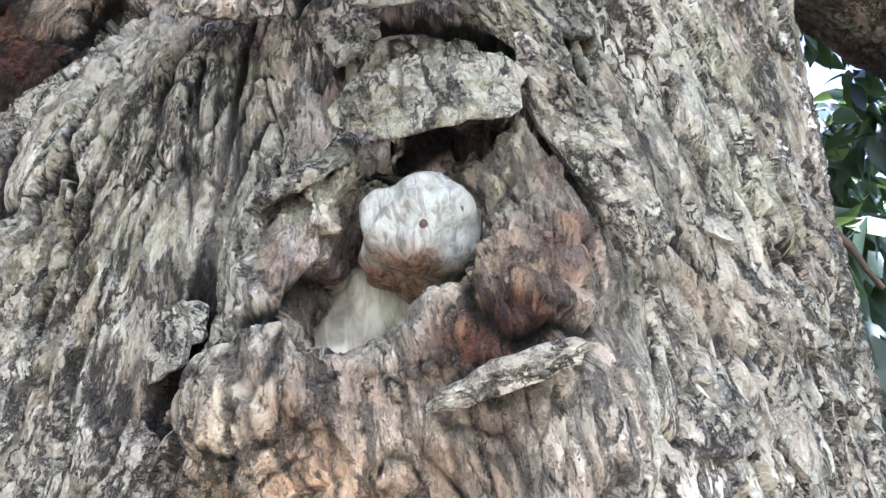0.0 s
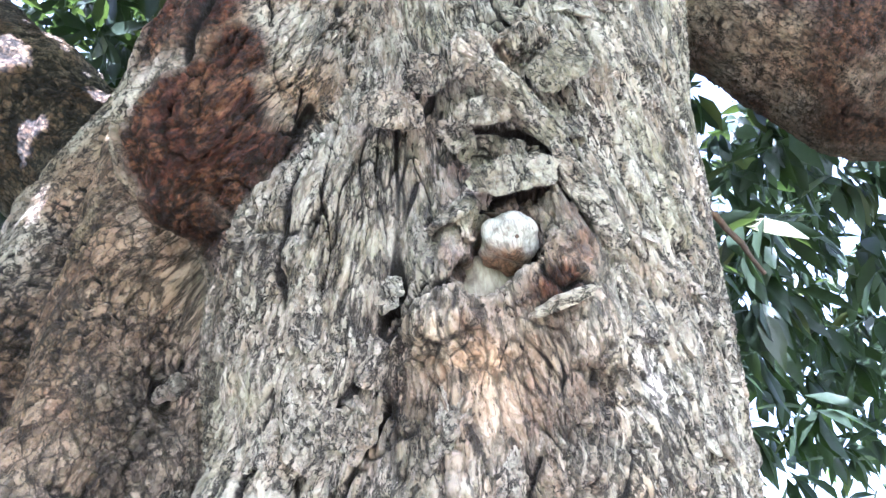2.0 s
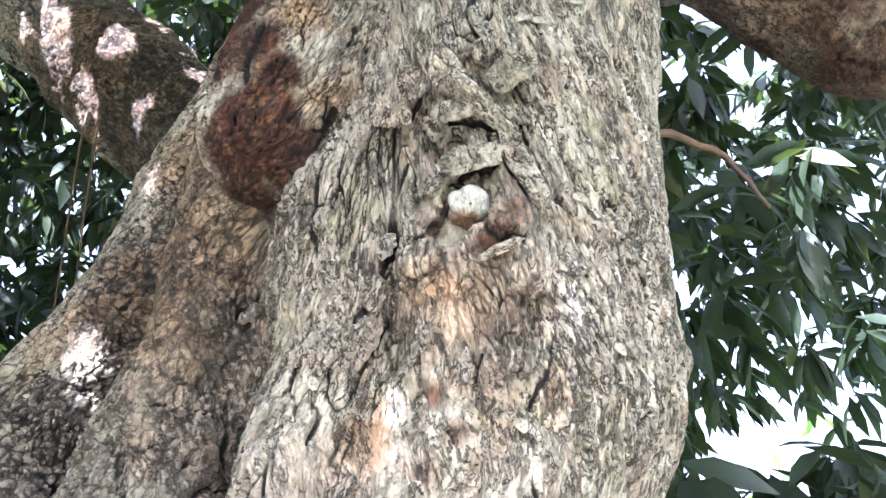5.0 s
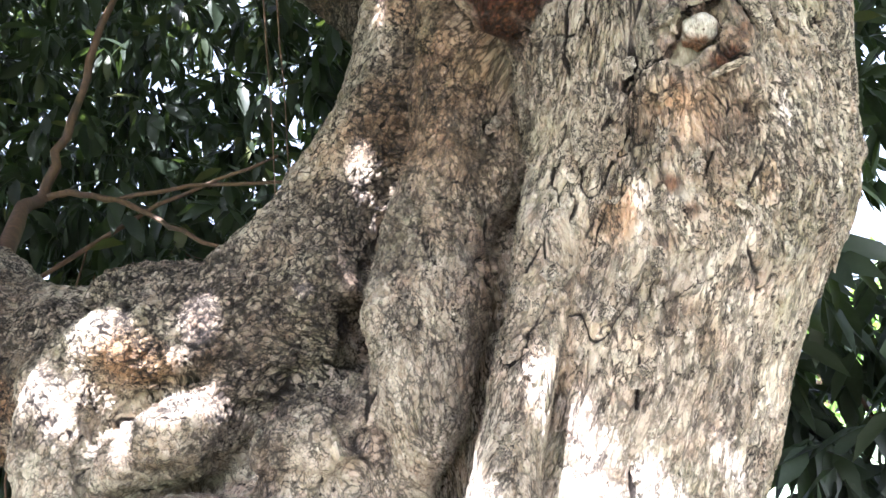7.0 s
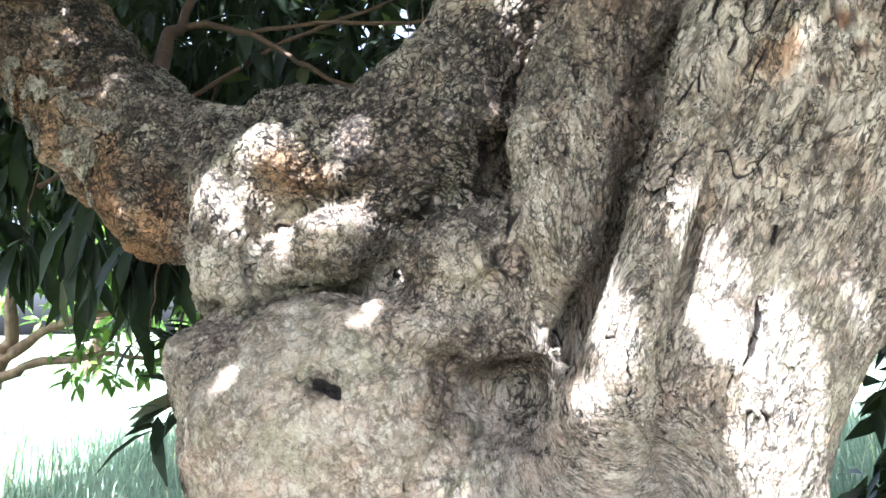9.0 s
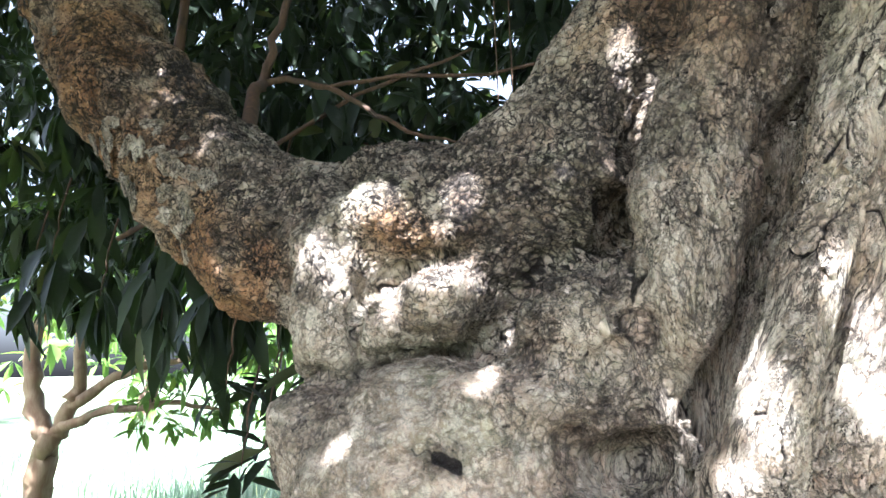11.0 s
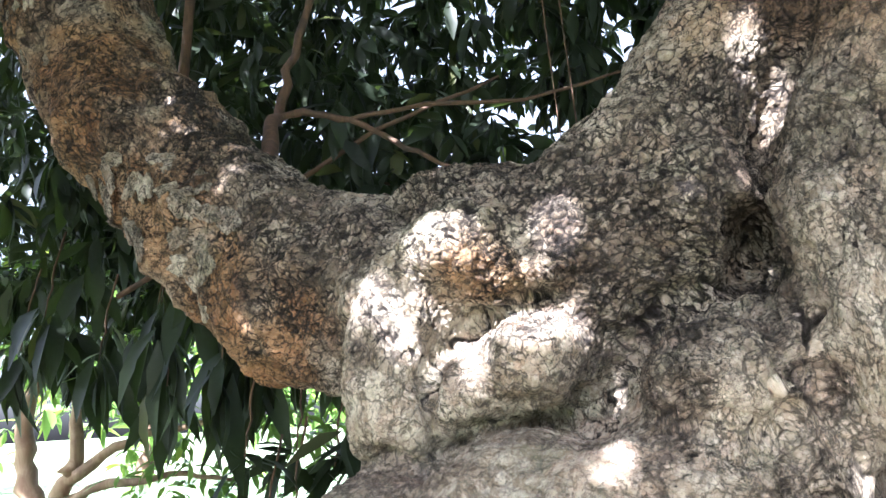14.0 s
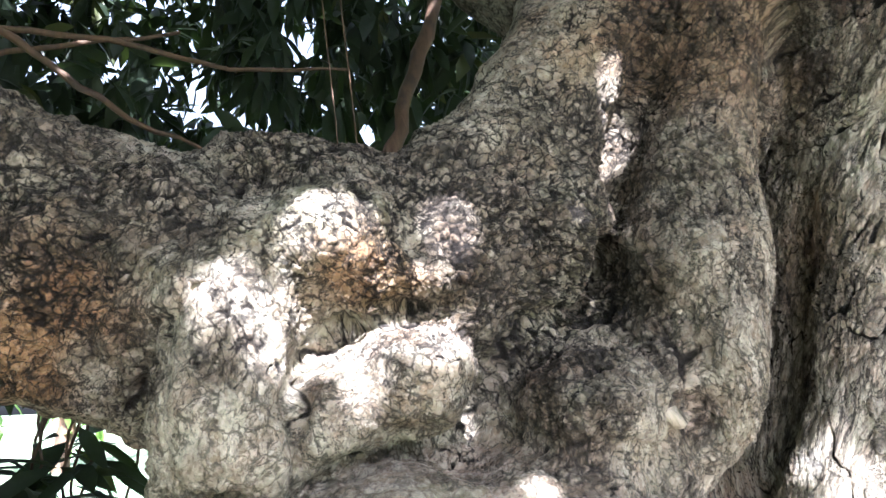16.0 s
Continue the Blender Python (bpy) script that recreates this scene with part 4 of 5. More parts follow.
def dense_tube(points, radii, sides=8, seed=0, wobble=0.0):
    """A bent tube through the points."""
    rng = np.random.default_rng(seed)
    pts, rad = [np.array(points[0], float)], [radii[0]]
    for i in range(len(points) - 1):
        for s in range(1, 5):
            pts.append(np.array(points[i], float) * (1 - s / 4) + np.array(points[i + 1], float) * s / 4 + (rng.normal(0, wobble, 3) if s < 4 else 0))
            rad.append(radii[i] * (1 - s / 4) + radii[i + 1] * s / 4)
    verts, faces = [], []
    for i, (p, r) in enumerate(zip(pts, rad)):
        d = pts[min(i + 1, len(pts) - 1)] - pts[max(i - 1, 0)]
        d /= np.linalg.norm(d) + 1e-9
        u = np.cross(d, (0.3, 0.9, 0.2))
        u /= np.linalg.norm(u)
        v = np.cross(d, u)
        for k in range(sides):
            a = 2 * math.pi * k / sides
            verts.append(p + r * (1 + 0.12 * rng.normal() * (wobble > 0)) * (math.cos(a) * u + math.sin(a) * v))
    for i in range(len(pts) - 1):
        for k in range(sides):
            a, b = i * sides + k, i * sides + (k + 1) % sides
            faces.append((a, b, b + sides, a + sides))
    return np.array(verts), np.array(faces)


# ---- leaves ----
def leaf_shape(length=0.26, width=0.080, droop=0.22, steps=3):
    """A long pointed leaf, folded along its rib and bent down."""
    verts = []
    for i in range(steps + 1):
        t = i / steps
        w = width * 0.5 * (math.sin(math.pi * min(1, t * 0.93 + 0.05)) ** 0.75 if 0 < i < steps else 0.06)
        x, z = length * t, -droop * length * t * t
        verts += [(x, -w, z + 0.28 * w), (x, 0, z), (x, w, z + 0.28 * w)]
    faces = []
    for i in range(steps):
        a = 3 * i
        faces += [(a, a + 1, a + 4, a + 3), (a + 1, a + 2, a + 5, a + 4)]
    return np.array(verts), np.array(faces)


def rosettes(rng, centres, leaves, spread=0.6, hang=0.5, size=(0.75, 1.2)):
    """Frames (N,3,3), places (N,3) of leaves set round the tips of twigs."""
    count = len(centres) * leaves
    c = np.repeat(centres, leaves, 0)
    angle = rng.uniform(0, 2 * math.pi, count)
    tilt = rng.normal(-hang, spread, count)
    x = np.stack([np.cos(angle) * np.cos(tilt), np.sin(angle) * np.cos(tilt), np.sin(tilt)], 1)
    roll = rng.normal(0, 0.5, count)
    side = np.cross((0, 0, 1.0), x)
    side /= np.linalg.norm(side, axis=1, keepdims=True) + 1e-6
    up = np.cross(x, side)
    y = side * np.cos(roll)[:, None] + up * np.sin(roll)[:, None]
    z = np.cross(x, y)
    s = rng.uniform(*size, count)
    return np.stack([x, y, z], 2) * s[:, None, None], c + x * 0.02 + rng.normal(0, 0.03, (count, 3))


def leaves_mesh(name, frames, places, shape, material):
    verts, faces = shape
    v = np.einsum("nij,vj->nvi", frames, verts) + places[:, None]
    f = faces[None] + (np.arange(len(places)) * len(verts))[:, None, None]
    mesh = mesh_from(name, v.reshape(-1, 3), f.reshape(-1, faces.shape[1]))
    mesh.materials.append(material)
    return mesh


rng = np.random.default_rng(5)


def box_points(n, low, high):
    return rng.uniform(low, high, (n, 3))


# Openings in the crown through which the sun falls on the limb and on the stem: x, y, z, radius
LIMB_GAPS = [(-1.294, 1.286, 3.693, 0.05), (-1.227, 1.338, 3.542, 0.035), (-1.009, 1.235, 3.485, 0.04), (-0.811, 1.287, 3.648, 0.05), (-1.137, 1.229, 3.84, 0.06), (-1.404, 1.244, 3.966, 0.06),
             (-1.361, 0.502, 1.83, 0.080), (-1.162, 0.566, 1.90, 0.044), (-1.557, 0.512, 1.766, 0.030), (-1.472, 0.517, 1.706, 0.032), (-1.224, 0.543, 1.705, 0.055),
             (-1.16, 0.555, 1.714, 0.045), (-1.316, 0.53, 1.60, 0.028), (-1.332, 0.535, 1.65, 0.022), (-0.74, 0.65, 2.208, 0.04), (-1.211, 0.544, 1.805, 0.028),
             (-1.195, 0.49, 1.484, 0.02), (-1.05, 0.54, 1.459, 0.022), (-1.076, 0.473, 1.436, 0.024), (-0.701, 0.471, 1.46, 0.026), (-1.378, 0.357, 1.297, 0.026), (-1.942, 0.651, 1.8, 0.016)]
CROWN_GAPS = [(1.82, 2.2, 3.51, 0.14), (1.94, 2.2, 3.33, 0.14), (1.75, 2.2, 2.97, 0.14), (1.68, 2.2, 3.27, 0.14), (1.83, 2.2, 2.85, 0.12), (-2.09, 2.4, 4.14, 0.10), (-2.75, 2.4, 4.21, 0.10), (-1.79, 2.4, 3.55, 0.10)]
STEM_GAPS = [
    (-0.54, 0.445, 1.487, 0.028), (-0.528, 0.382, 1.423, 0.036), (-0.51, 0.375, 1.351, 0.031), (-0.581, 0.386, 1.28, 0.031),
    (-0.611, 0.398, 1.196, 0.017), (-0.352, 0.526, 1.513, 0.036), (-0.308, 0.507, 1.567, 0.019), (-0.282, 0.504, 1.521, 0.019),
    (-0.365, 0.528, 1.437, 0.028), (-0.31, 0.517, 1.389, 0.035), (-0.271, 0.523, 1.357, 0.025), (-0.216, 0.518, 1.404, 0.032),
    (-0.198, 0.533, 1.324, 0.057), (-0.233, 0.54, 1.249, 0.048), (-0.249, 0.56, 1.156, 0.049), (-0.177, 0.587, 1.176, 0.049),
    (-0.211, 0.6, 1.075, 0.071), (-0.314, 0.545, 1.157, 0.019), (-0.456, 0.458, 1.274, 0.014), (-0.055, 0.567, 1.434, 0.016),
    (-0.155, 0.643, 1.068, 0.048),
]


def lit(frames, places):
    """Leaves moved aside to the rims of those openings; those that still cover one are left out."""
    way = np.array(SUN)
    shape = np.einsum("nij,vj->nvi", frames, SHAPE[0])
    places = places.copy()
    keep = np.ones(len(places), bool)
    for turn in range(4):
        for x, y, z, r in LIMB_GAPS + STEM_GAPS + CROWN_GAPS:
            r = 1.12 * r
            off = places - (x, y, z)
            off = off - (off @ way)[:, None] * way
            near = np.nonzero((off ** 2).sum(1) < (r + 0.45) ** 2)[0]
            q = shape[near] + places[near, None] - (x, y, z)
            along = q @ way
            q = q - along[..., None] * way
            inside = ((np.sqrt((q ** 2).sum(2)) < r) & (along > 0.3)).any(1)
            if turn == 3:
                keep[near[inside]] = False
            elif inside.any():
                c = q[inside].mean(1)
                c /= np.linalg.norm(c, axis=1, keepdims=True) + 1e-6
                reach = np.einsum("nvi,ni->nv", q[inside], c).min(1)
                places[near[inside]] += (r + 0.003 - reach)[:, None] * c
    return keep, places


SHAPE = leaf_shape()


def crown(name, centres, leaves, parent, label, hang=0.5, size=(0.75, 1.2), spread=0.6, material=LEAF_SHADED):
    frames, places = rosettes(rng, centres, leaves, spread, hang, size)
    keep, places = lit(frames, places)
    ob = new(name, leaves_mesh(name, frames[keep], places[keep], SHAPE, material))
    tagged(ob, label, kind="stuff")
    return adopt(ob, parent)


LABEL = "dense dark green drooping leaves"
LEAF_MESHES = []
for k in range(4):
    form, sides = leaf_shape(0.27 + 0.03 * k, 0.078 + 0.006 * (k % 2), 0.12 + 0.12 * k)
    one = mesh_from("leaf", form, sides)
    one.materials.append(LEAF_SHADED)
    LEAF_MESHES.append(one)


def single_leaves(name, centres, leaves, parent, label, hang, size, spread):
    """A bough end with leaves that are objects of their own."""
    frames, places = rosettes(rng, centres, leaves, spread, hang, size)
    keep, places = lit(frames, places)
    bough = new(name)
    bough.location = centres.mean(0)
    tagged(bough, label)
    adopt(bough, parent)
    shift = Matrix.Translation(-bough.location)
    for k in np.nonzero(keep)[0]:
        f, p = frames[k], places[k]
        ob = new("leaf", LEAF_MESHES[k % 4])
        ob.parent = bough
        ob.matrix_basis = shift @ Matrix([(*f[i], p[i]) for i in range(3)] + [(0, 0, 0, 1)])
    for c in centres:
        stalk = dense_tube([c + (0.05, 0.05, 0.45), c + (0.01, 0.02, 0.2), c], [0.006, 0.005, 0.004], 5, 3, 0.004)
        mesh = mesh_from("twig", *stalk)
        mesh.materials.append(TWIG)
        ob = new("twig", mesh)
        ob.parent = bough
        ob.matrix_basis = shift
    return bough


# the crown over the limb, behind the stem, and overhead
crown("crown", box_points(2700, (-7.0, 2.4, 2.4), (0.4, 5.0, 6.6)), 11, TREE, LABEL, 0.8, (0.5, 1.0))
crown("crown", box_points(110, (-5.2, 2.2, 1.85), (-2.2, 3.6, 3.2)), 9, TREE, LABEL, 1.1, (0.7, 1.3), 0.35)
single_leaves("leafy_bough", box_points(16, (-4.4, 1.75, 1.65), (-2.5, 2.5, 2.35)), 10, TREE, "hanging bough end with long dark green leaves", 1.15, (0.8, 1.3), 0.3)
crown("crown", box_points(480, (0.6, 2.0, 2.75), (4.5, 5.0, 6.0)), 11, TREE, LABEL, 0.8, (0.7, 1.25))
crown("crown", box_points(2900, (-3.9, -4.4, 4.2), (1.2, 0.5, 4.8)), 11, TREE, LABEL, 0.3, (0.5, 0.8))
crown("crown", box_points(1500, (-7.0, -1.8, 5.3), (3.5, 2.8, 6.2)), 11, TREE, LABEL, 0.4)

# unseen leaf mass at the left front, added to block light from there
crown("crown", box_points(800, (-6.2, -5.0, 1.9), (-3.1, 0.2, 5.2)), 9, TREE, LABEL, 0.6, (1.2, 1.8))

single_leaves("leafy_bough", box_points(18, (-2.75, 1.7, 1.0), (-1.75, 2.4, 1.52)), 9, TREE, "low leafy shoot behind the limb", 0.25, (0.6, 0.95), 0.4)

# ---- branches, hanging roots ----
def branch(name, parent, points, radii, label, seed=0, material=None, sides=8):
    verts, faces = dense_tube(points, radii, sides, seed, max(radii) * 0.25)
    mesh = mesh_from(name, verts, faces)
    mesh.materials.append(material or TWIG)
    return adopt(new(name, mesh), parent, label)


branch("branch", TREE, [(-2.02, 0.90, 2.15), (-2.30, 1.35, 2.62), (-2.47, 1.67, 2.80), (-2.46, 1.80, 3.15), (-2.43, 1.9, 3.6), (-2.3, 2.2, 4.6)], [0.035, 0.028, 0.024, 0.02, 0.018, 0.012], "reddish brown side branch", 1)
branch("branch", TREE, [(-2.47, 1.67, 2.80), (-2.38, 1.72, 2.83), (-2.2, 1.80, 2.79), (-2.01, 1.85, 2.67), (-1.82, 1.85, 2.54), (-1.5, 1.95, 2.45)], [0.018, 0.016, 0.014, 0.012, 0.01, 0.006], "reddish brown side branch", 2)
branch("branch", TREE, [(-2.2, 1.80, 2.79), (-1.9, 1.9, 2.84), (-1.5, 2.1, 2.86), (-1.0, 2.3, 3.0)], [0.012, 0.010, 0.009, 0.006], "reddish brown side branch", 3)
branch("branch", TREE, [(-3.35, 2.2, 2.5), (-3.42, 2.2, 3.33), (-3.37, 2.2, 3.93), (-3.3, 2.3, 5.0)], [0.034, 0.032, 0.03, 0.026], "dark upright branch", 4)
branch("branch", TREE, [(-0.95, 2.05, 2.2), (-0.86, 2.12, 2.59), (-0.74, 2.17, 2.95), (-0.62, 2.2, 3.33), (-0.4, 2.3, 4.4)], [0.035, 0.034, 0.032, 0.03, 0.026], "brown upright branch", 5)
branch("branch", TREE, [(-0.88, 2.1, 2.55), (-1.3, 2.3, 2.62), (-1.9, 2.5, 2.6), (-2.6, 2.9, 2.9)], [0.02, 0.018, 0.014, 0.008], "brown side branch", 6)
branch("branch", TREE, [(-3.6, 2.0, 2.2), (-2.9, 2.1, 2.55), (-2.3, 2.3, 2.95), (-1.7, 2.5, 3.2)], [0.016, 0.014, 0.012, 0.008], "thin brown branch", 7)
branch("branch", TREE, [(0.42, 0.95, 2.85), (0.70, 1.1, 2.93), (0.86, 1.15, 2.85), (0.95, 1.2, 2.68)], [0.014, 0.012, 0.010, 0.006], "thin brown branch", 8)
for k, (dx, top) in enumerate(((0.0, 3.9), (0.055, 3.9))):
    branch("hanging_root", TREE, [(-1.27 + dx, 1.36, top), (-1.28 + dx, 1.36, 3.4), (-1.26 + dx, 1.34, 2.8), (-1.23 + dx, 1.25, 2.2)], [0.004, 0.004, 0.003, 0.002], "pale thin hanging root", 20 + k, TWIG, 5)

# ---- the knot: dead stub and loose bark ----


def blob(name, parent, centre, axes, noise_size, material, label="", seed=0, dents=()):
    """A rounded lump, axes given as three vectors; dents: directions and sizes."""
    bm = bmesh.new()
    bmesh.ops.create_uvsphere(bm, u_segments=40, v_segments=28, radius=1.0)
    m = Matrix([(*row, 0) for row in np.array(axes).T] + [(0, 0, 0, 1)])
    for v in bm.verts:
        d = v.co.normalized()
        bulge = 1 + noise_size * noise.fractal(d * 1.7 + Vector((seed, 0, 0)), 1.0, 2.0, 3)
        for way, size, depth in dents:
            bulge -= depth * math.exp(-((d - Vector(way).normalized()).length / size) ** 2)
        v.co = d * bulge
    bmesh.ops.transform(bm, matrix=Matrix.Translation(centre) @ m, verts=bm.verts)
    mesh = bpy.data.meshes.new(name)
    bm.to_mesh(mesh)
    bm.free()
    mesh.materials.append(material)
    mesh.polygons.foreach_set("use_smooth", [True] * len(mesh.polygons))
    return adopt(new(name, mesh), parent, label)


stub = blob("dead_stub", WOOD, knot(0.003, 0.053, -0.004), (0.035 * KNOT_U + 0.004 * KNOT_V, 0.033 * KNOT_V, 0.036 * KNOT_N), 0.20, STUB, "bleached round stub of a dead branch", 3,
            (((0.05, -0.22, 1.0), 0.10, 0.10), ((0.6, 0.1, 0.8), 0.09, 0.08), ((0.45, 0.3, 0.8), 0.06, 0.05), ((-0.5, -0.9, 0.3), 0.5, 0.25)))
for u, v, n_, r in ((0.0045, 0.0470, 0.0300, 0.0024), (0.0235, 0.0560, 0.0240, 0.0022), (0.0185, 0.0630, 0.0250, 0.0016)):
    blob("worm_hole", WOOD, knot(u, v, n_), (r * KNOT_U, r * KNOT_V, r * KNOT_N), 0.1, TWIG, "small dark hole", 5)
blob("dead_heartwood", WOOD, knot(-0.030, 0.010, -0.034), (0.034 * KNOT_U - 0.010 * KNOT_V, 0.046 * KNOT_V + 0.026 * KNOT_U, 0.020 * KNOT_N), 0.14, HEARTWOOD, "split pale heartwood", 7)


def flake_mesh(seed, length, width, thick, lift, jag=0.16):
    """A plate of loose bark: fixed at one end, standing off at the other; x along it, z out of the bark."""
    r = np.random.default_rng(seed)
    sides = 30
    turns = 2 * math.pi * np.arange(sides) / sides
    rim = 1 + sum(jag * 1.1 / k ** 0.8 * np.cos(k * turns + r.uniform(0, 6.3)) * r.normal(0.6, 0.4) for k in (2, 3, 5, 8, 13))
    rings = []
    for share, z in ((1.0, -thick), (1.03, 0.0), (0.82, 0.45 * thick), (0.45, 0.6 * thick)):
        ring = []
        for k in range(sides):
            c, sn = math.cos(turns[k]), math.sin(turns[k])
            x = length / 2 * share * rim[k] * math.copysign(abs(c) ** 0.88, c)
            y = width / 2 * share * rim[k] * math.copysign(abs(sn) ** 0.88, sn)
            up = lift * ((x / length + 0.5) ** 2) + r.normal(0, thick * 0.22)
            ring.append((x, y, z + up - y * y / width * 0.3))
        rings.append(ring)
    verts = [v for ring in rings for v in ring] + [(0, 0, 0.6 * thick + lift * 0.25), (0, 0, -thick + lift * 0.25)]
    faces = []
    for i in range(3):
        for k in range(sides):
            a, b = i * sides + k, i * sides + (k + 1) % sides
            faces.append((a, b, b + sides, a + sides))
    top, low = len(verts) - 2, len(verts) - 1
    faces += [(3 * sides + k, 3 * sides + (k + 1) % sides, top) for k in range(sides)] + [((k + 1) % sides, k, low) for k in range(sides)]
    mesh = bpy.data.meshes.new("bark_plate")
    mesh.from_pydata(verts, [], faces)
    mesh.materials.append(BARK)
    co = np.array(verts, np.float32)
    co[:, 0] /= 1.3
    mesh.attributes.new("grain", "FLOAT_VECTOR", "POINT").data.foreach_set("vector", (co + seed * 0.37).ravel())
    mesh.attributes.new("stain_shade", "FLOAT", "POINT").data.foreach_set("value", np.full(len(co), 0.3 * r.random() if seed > 2 else 0.0, np.float32))
    mesh.attributes.new("flaky", "FLOAT", "POINT").data.foreach_set("value", np.ones(len(co), np.float32))
    return mesh


LAID = []


def lay(mesh, x, z, angle, sink=0.0, label=""):
    """Notes a plate to be laid on the bark; angle: where its loose end points, from the right, turning left."""
    LAID.append((mesh, x, z, angle, sink, label))


def lay_all():
    """Finds the wood's outside at each width and height, and lays the plates there."""
    p = np.array([(row[1], -0.2, row[2]) for row in LAID])
    for _ in range(70):
        p[:, 1] += 0.8 * wood_distance(p)
    p, normals = to_surface(p, 1)
    for (mesh, _, _, angle, sink, label), spot, nrm in zip(LAID, p, normals):
        right = np.cross((0, 0, 1.0), nrm)
        right /= np.linalg.norm(right)
        up = np.cross(nrm, right)
        along = math.cos(angle) * right + math.sin(angle) * up
        side = np.cross(nrm, along)
        ob = new("bark_plate", mesh)
        ob.matrix_world = Matrix([(along[i], side[i], nrm[i], spot[i] - sink * nrm[i]) for i in range(3)] + [(0, 0, 0, 1)])
        adopt(ob, WOOD, label)


def lay_by_knot(mesh, u, v, angle, sink=0.0, label=""):
    p = knot(u, v)
    lay(mesh, p[0], p[2], radians(angle), sink, label)



def set_by_knot(mesh, u, v, n_, angle, lean, label):
    """A plate that stands clear of the bark; lean: degrees by which its face turns down."""
    c, sn = math.cos(radians(lean)), math.sin(radians(lean))
    nrm, up = c * KNOT_N - sn * KNOT_V, c * KNOT_V + sn * KNOT_N
    along = math.cos(radians(angle)) * KNOT_U + math.sin(radians(angle)) * up
    side, spot = np.cross(nrm, along), knot(u, v, n_)
    ob = new("bark_plate", mesh)
    ob.matrix_world = Matrix([(along[i], side[i], nrm[i], spot[i]) for i in range(3)] + [(0, 0, 0, 1)])
    adopt(ob, WOOD, label)


set_by_knot(flake_mesh(1, 0.048, 0.086, 0.004, 0.006, 0.30), 0.015, 0.116, 0.040, -84, 14, "pale lifted plate of bark")
set_by_knot(flake_mesh(2, 0.140, 0.034, 0.008, 0.004, 0.18), 0.096, 0.088, 0.026, -66, 2, "dark-edged strip of loose bark")
set_by_knot(flake_mesh(3, 0.150, 0.030, 0.007, 0.006, 0.12), 0.056, 0.205, 0.020, -54, 25, "dark-edged strip of loose bark")
set_by_knot(flake_mesh(4, 0.110, 0.026, 0.006, 0.004, 0.16), 0.030, 0.225, 0.016, -50, 30, "dark-edged strip of loose bark")
set_by_knot(flake_mesh(5, 0.075, 0.055, 0.007, 0.012), 0.001, 0.283, 0.018, -75, 15, "grey curled plate of bark")
set_by_knot(flake_mesh(6, 0.060, 0.075, 0.007, 0.010), 0.104, 0.268, 0.020, -60, 15, "grey curled plate of bark")
set_by_knot(flake_mesh(7, 0.035, 0.065, 0.006, 0.006), 0.000, 0.212, 0.018, -85, 20, "pale plate of bark over a hollow")
set_by_knot(flake_mesh(16, 0.060, 0.045, 0.006, 0.008), -0.058, 0.275, 0.010, -95, 15, "")
set_by_knot(flake_mesh(17, 0.045, 0.080, 0.006, 0.006), -0.105, 0.230, 0.004, -100, 15, "")
lay_by_knot(flake_mesh(8, 0.070, 0.055, 0.006, 0.012), -0.055, 0.095, -110, 0.0)
lay_by_knot(flake_mesh(9, 0.090, 0.040, 0.006, 0.012), -0.225, 0.020, -100, -0.001, "grey plate of bark over a small hole")
lay_by_knot(flake_mesh(10, 0.130, 0.060, 0.006, 0.014), -0.230, -0.075, -105, 0.0)
lay_by_knot(flake_mesh(11, 0.110, 0.035, 0.006, 0.012), 0.205, -0.015, -85, 0.0)
lay_by_knot(flake_mesh(12, 0.120, 0.040, 0.006, 0.014), 0.232, -0.125, -75, 0.0)
lay_by_knot(flake_mesh(13, 0.055, 0.050, 0.006, 0.010), 0.150, -0.040, -60, 0.0, "small grey-blue plate of bark")
lay_by_knot(flake_mesh(14, 0.050, 0.045, 0.006, 0.014), 0.045, 0.330, -90, 0.0)
lay_by_knot(flake_mesh(15, 0.075, 0.015, 0.003, 0.006, 0.3), 0.035, -0.046, 15, 0.001)
# smaller plates strewn over the stem, the column and the limb
plates = [flake_mesh(40 + k, 0.040 + 0.007 * (k % 5), 0.026 + 0.005 * (k % 4), 0.004, 0.006 + 0.002 * (k % 3), 0.35) for k in range(12)]
r2 = np.random.default_rng(77)
for k in range(170):
    x, z = r2.uniform(-0.42, 0.34), r2.uniform(1.75, 2.75) if k % 3 else r2.uniform(1.2, 1.8)
    if (x / 0.12) ** 2 + ((z - 2.21) / 0.11) ** 2 > 1 and (x > -0.1 or z < 2.3):
        x += 0.22 * min(z - 2.1, 0)
        lay(plates[k % 12], x, z, math.atan2(-1.0, -flow(x, z)) + r2.normal(0, 0.25), 0.0025)
# broad peeling plates on the rising arm
peels = [flake_mesh(60 + k, 0.075 + 0.012 * (k % 4), 0.045 + 0.008 * (k % 3), 0.006, 0.012, 0.35) for k in range(8)]
for k in range(46):
    share = r2.uniform(0, 1)
    x, z = -1.95 - 1.0 * share, 1.90 + 0.35 * share + 0.85 * share ** 2
    across = r2.uniform(-0.17, 0.17)
    lay(peels[k % 8], x + 0.7 * across, z + 0.7 * across, radians(r2.normal(-50, 30)), 0.004)
# pale brackets on a small burl of the arm
shells = [flake_mesh(80 + k, 0.030 + 0.006 * k, 0.034, 0.005, 0.012, 0.1) for k in range(3)]
for k, (dx, dz) in enumerate(((-0.012, 0.022), (0.028, 0.004), (-0.006, -0.024), (-0.040, 0.010), (0.012, -0.046))):
    lay(shells[k % 3], -2.152 + dx, 2.134 + dz, radians(-100 + 25 * k), -0.006, "small pale rounded bracket")
lay_all()

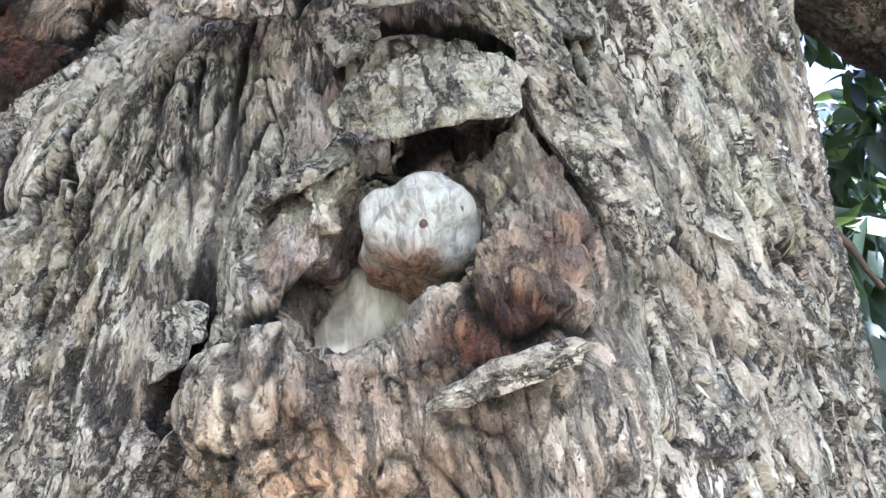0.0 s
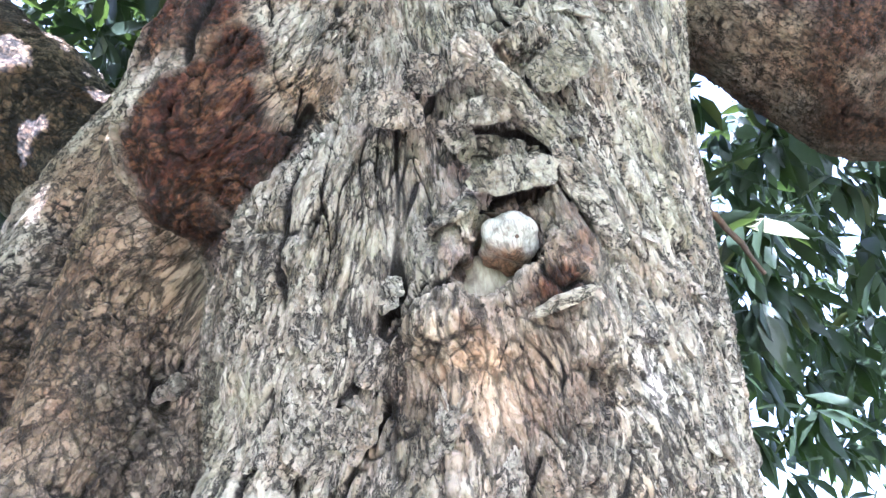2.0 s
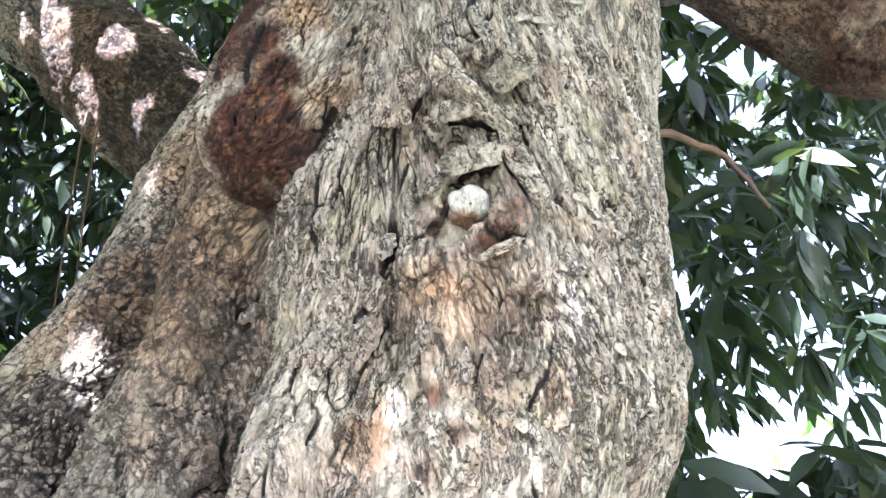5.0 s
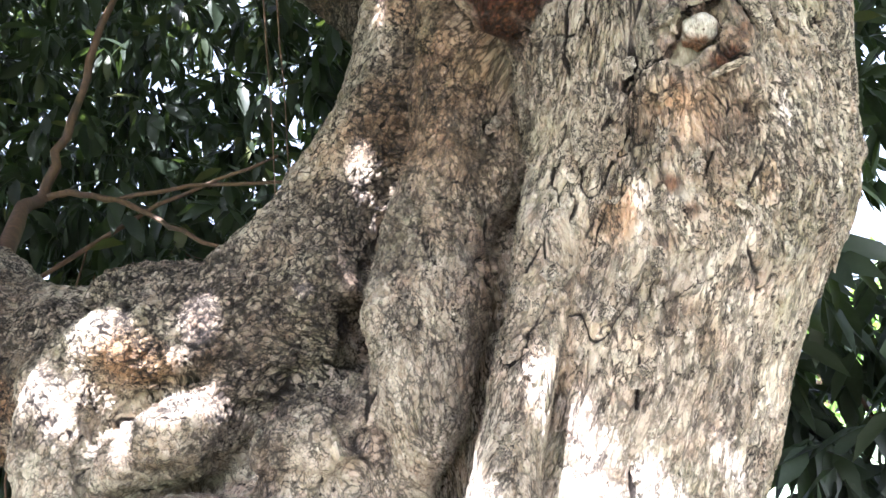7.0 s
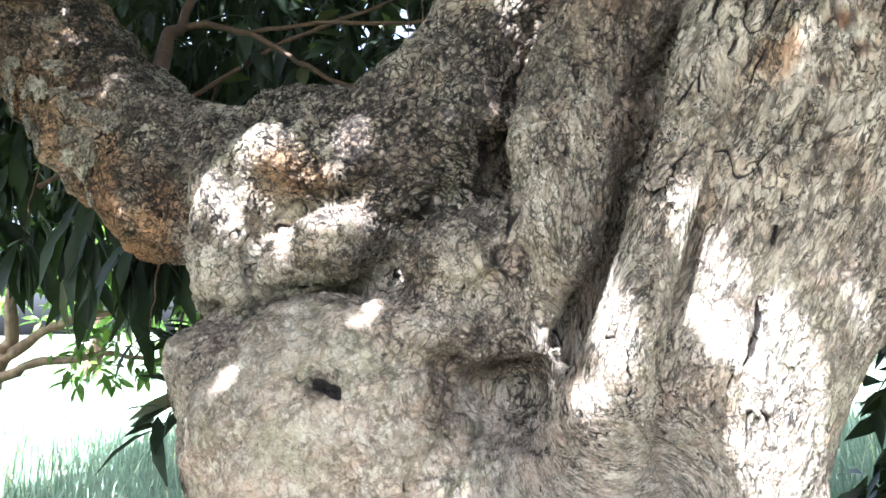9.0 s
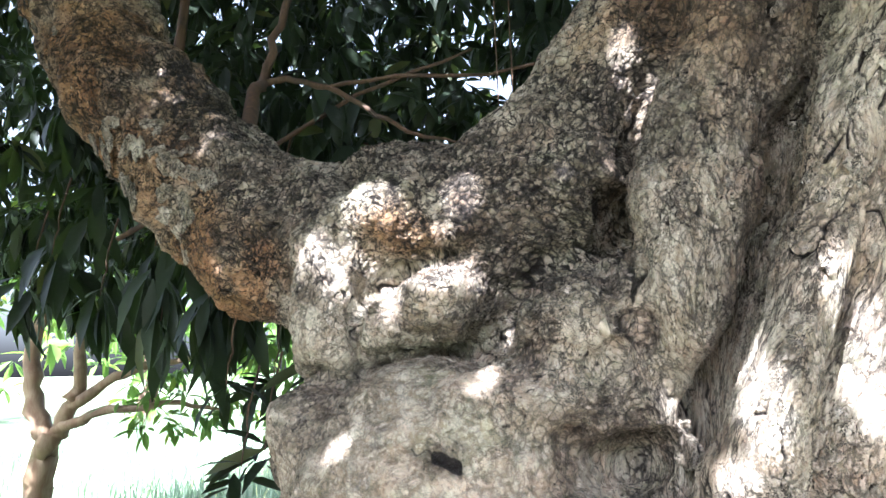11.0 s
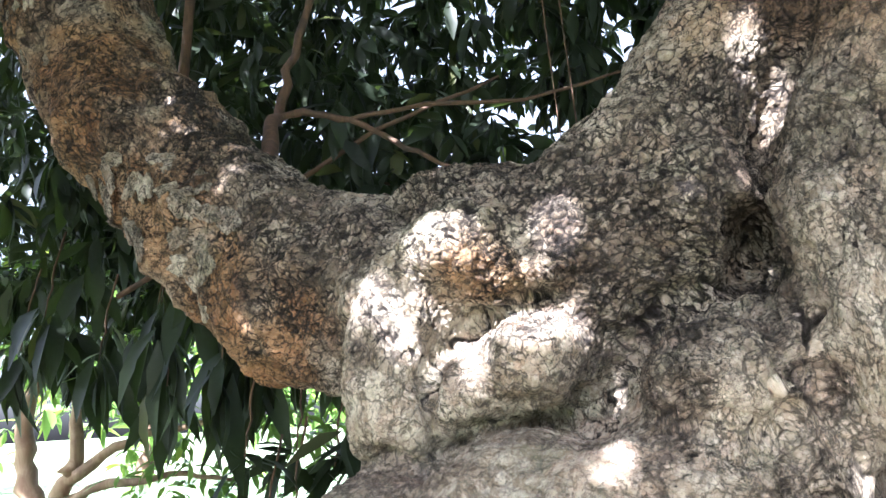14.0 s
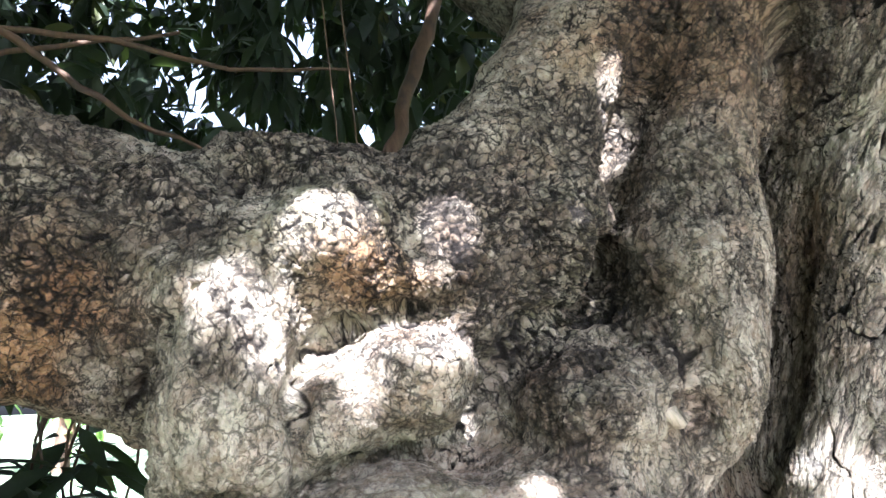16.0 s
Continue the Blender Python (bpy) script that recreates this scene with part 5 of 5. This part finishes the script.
# ---- low leafy shoots beside the stem ----
shrub = tagged(new("shrub"), "leafy dark green shrub with long drooping leaves", "shrub")
shrub.location = (1.3, 2.2, 0)
crown("foliage", box_points(330, (0.42, 1.6, 0.25), (2.4, 2.9, 2.2)), 10, shrub, "long glossy drooping leaves", 0.8, (0.7, 1.1), 0.5)
for k in range(7):
    a = 0.9 * k
    branch("stem", shrub, [(1.3, 2.2, -0.05), (1.3 + 0.2 * math.cos(a), 2.2 + 0.2 * math.sin(a), 0.7), (1.35 + 0.55 * math.cos(a), 2.2 + 0.5 * math.sin(a), 1.6)], [0.025, 0.018, 0.008], "", 40 + k)

# ---- ground ----
bm = bmesh.new()
bmesh.ops.create_grid(bm, x_segments=60, y_segments=60, size=400)
gm = bpy.data.meshes.new("ground")
bm.to_mesh(gm)
bm.free()
gm.materials.append(GROUND)
ground = tagged(new("ground", gm), "sunlit meadow of tall pale green grass", "ground", kind="structure")


# ---- meadow ----
def grass_field(count, low, high, tall):
    r = np.random.default_rng(9)
    p = np.stack([r.uniform(low[0], high[0], count), r.uniform(low[1], high[1], count), np.zeros(count)], 1)
    p = p[np.hypot(p[:, 0] + 0.6, p[:, 1]) > 4.6]
    a, h = r.uniform(0, 2 * math.pi, len(p)), tall * r.uniform(0.5, 1.2, len(p))
    verts = np.array([(0, -0.5, 0), (0, 0.5, 0), (0.12, -0.35, 0.55), (0.12, 0.35, 0.55), (0.42, 0, 0.95)])
    x, y = np.stack([np.cos(a), np.sin(a), 0 * a], 1), np.stack([-np.sin(a), np.cos(a), 0 * a], 1)
    z = np.tile((0.0, 0.0, 1.0), (len(p), 1))
    frames = np.stack([x * h[:, None], y * 0.018, z * h[:, None]], 2)
    v = np.einsum("nij,vj->nvi", frames, verts) + p[:, None]
    f = np.array([(0, 1, 3), (0, 3, 2), (2, 3, 4)])[None] + (np.arange(len(p)) * 5)[:, None, None]
    mesh = mesh_from("grass", v.reshape(-1, 3), f.reshape(-1, 3))
    mesh.materials.append(GRASS)
    return tagged(new("grass", mesh), "tall pale green meadow grass in full sun", "grass", kind="stuff")


grass_field(45000, (-16.0, -2.0), (9.0, 16.0), 0.42)

# ---- small tree in the meadow ----
sapling = tagged(new("small_tree"), "small crooked tree with flaking orange-brown bark in the meadow", "tree")
sapling.location = (-5.9, 3.5, 0.0)
FLAKY = wood_material("flaky_bark", (0.26, 0.19, 0.12), (0.18, 0.11, 0.065), (0.09, 0.055, 0.035), 7.0)
branch("trunk", sapling, [(-5.95, 3.5, -0.1), (-5.83, 3.5, 0.3), (-5.70, 3.5, 0.75), (-5.62, 3.5, 1.0)], [0.12, 0.105, 0.10, 0.10], "", 61, FLAKY, 12)
branch("limb", sapling, [(-5.62, 3.5, 0.95), (-5.82, 3.5, 1.3), (-5.89, 3.5, 1.62), (-5.8, 3.6, 2.3)], [0.085, 0.075, 0.065, 0.04], "", 62, FLAKY, 10)
branch("limb", sapling, [(-5.62, 3.5, 0.97), (-5.45, 3.5, 1.2), (-5.35, 3.5, 1.38), (-5.4, 3.5, 1.9)], [0.07, 0.06, 0.055, 0.04], "", 63, FLAKY, 10)
branch("limb", sapling, [(-5.42, 3.5, 1.22), (-5.0, 3.5, 1.45), (-4.62, 3.5, 1.55), (-4.0, 3.6, 1.6)], [0.045, 0.035, 0.028, 0.015], "", 64, FLAKY, 8)
branch("limb", sapling, [(-5.58, 3.5, 1.02), (-5.22, 3.5, 1.16), (-4.5, 3.5, 1.25), (-4.0, 3.5, 1.2)], [0.05, 0.035, 0.022, 0.012], "", 65, FLAKY, 8)
crown("crown", box_points(45, (-5.0, 3.2, 1.0), (-3.4, 4.4, 1.8)), 9, sapling, "light green leaves", 0.4, (0.4, 0.7), 0.5, LEAF_LIGHT)
crown("crown", box_points(90, (-7.0, 3.2, 1.9), (-4.5, 4.6, 3.2)), 9, sapling, "light green leaves", 0.4, (0.5, 0.9), 0.5, LEAF_LIGHT)

# ---- hedge and far trees round the meadow ----
for k in range(26):
    a = radians(-20 + 15.5 * k)
    far = 24 + 7 * math.sin(3.1 * k)
    at = Vector((far * math.cos(a), far * math.sin(a), 0))
    tree = tagged(new("far_tree"), "distant leafy tree at the edge of the meadow", "tree", "far trees")
    tree.location = at
    branch("trunk", tree, [at, at + Vector((0.1, 0.1, 1.5)), at + Vector((0.2, 0.0, 3.5))], [0.25, 0.2, 0.1], "", 80 + k)
    blobs = rng.normal(0, 1, (130, 3)) * (1.7, 1.7, 1.2) + np.array(at) + (0, 0, 3.4)
    crown("crown", blobs, 6, tree, "", 0.4, (1.6, 3.0), 0.6, LEAF_LIGHT)
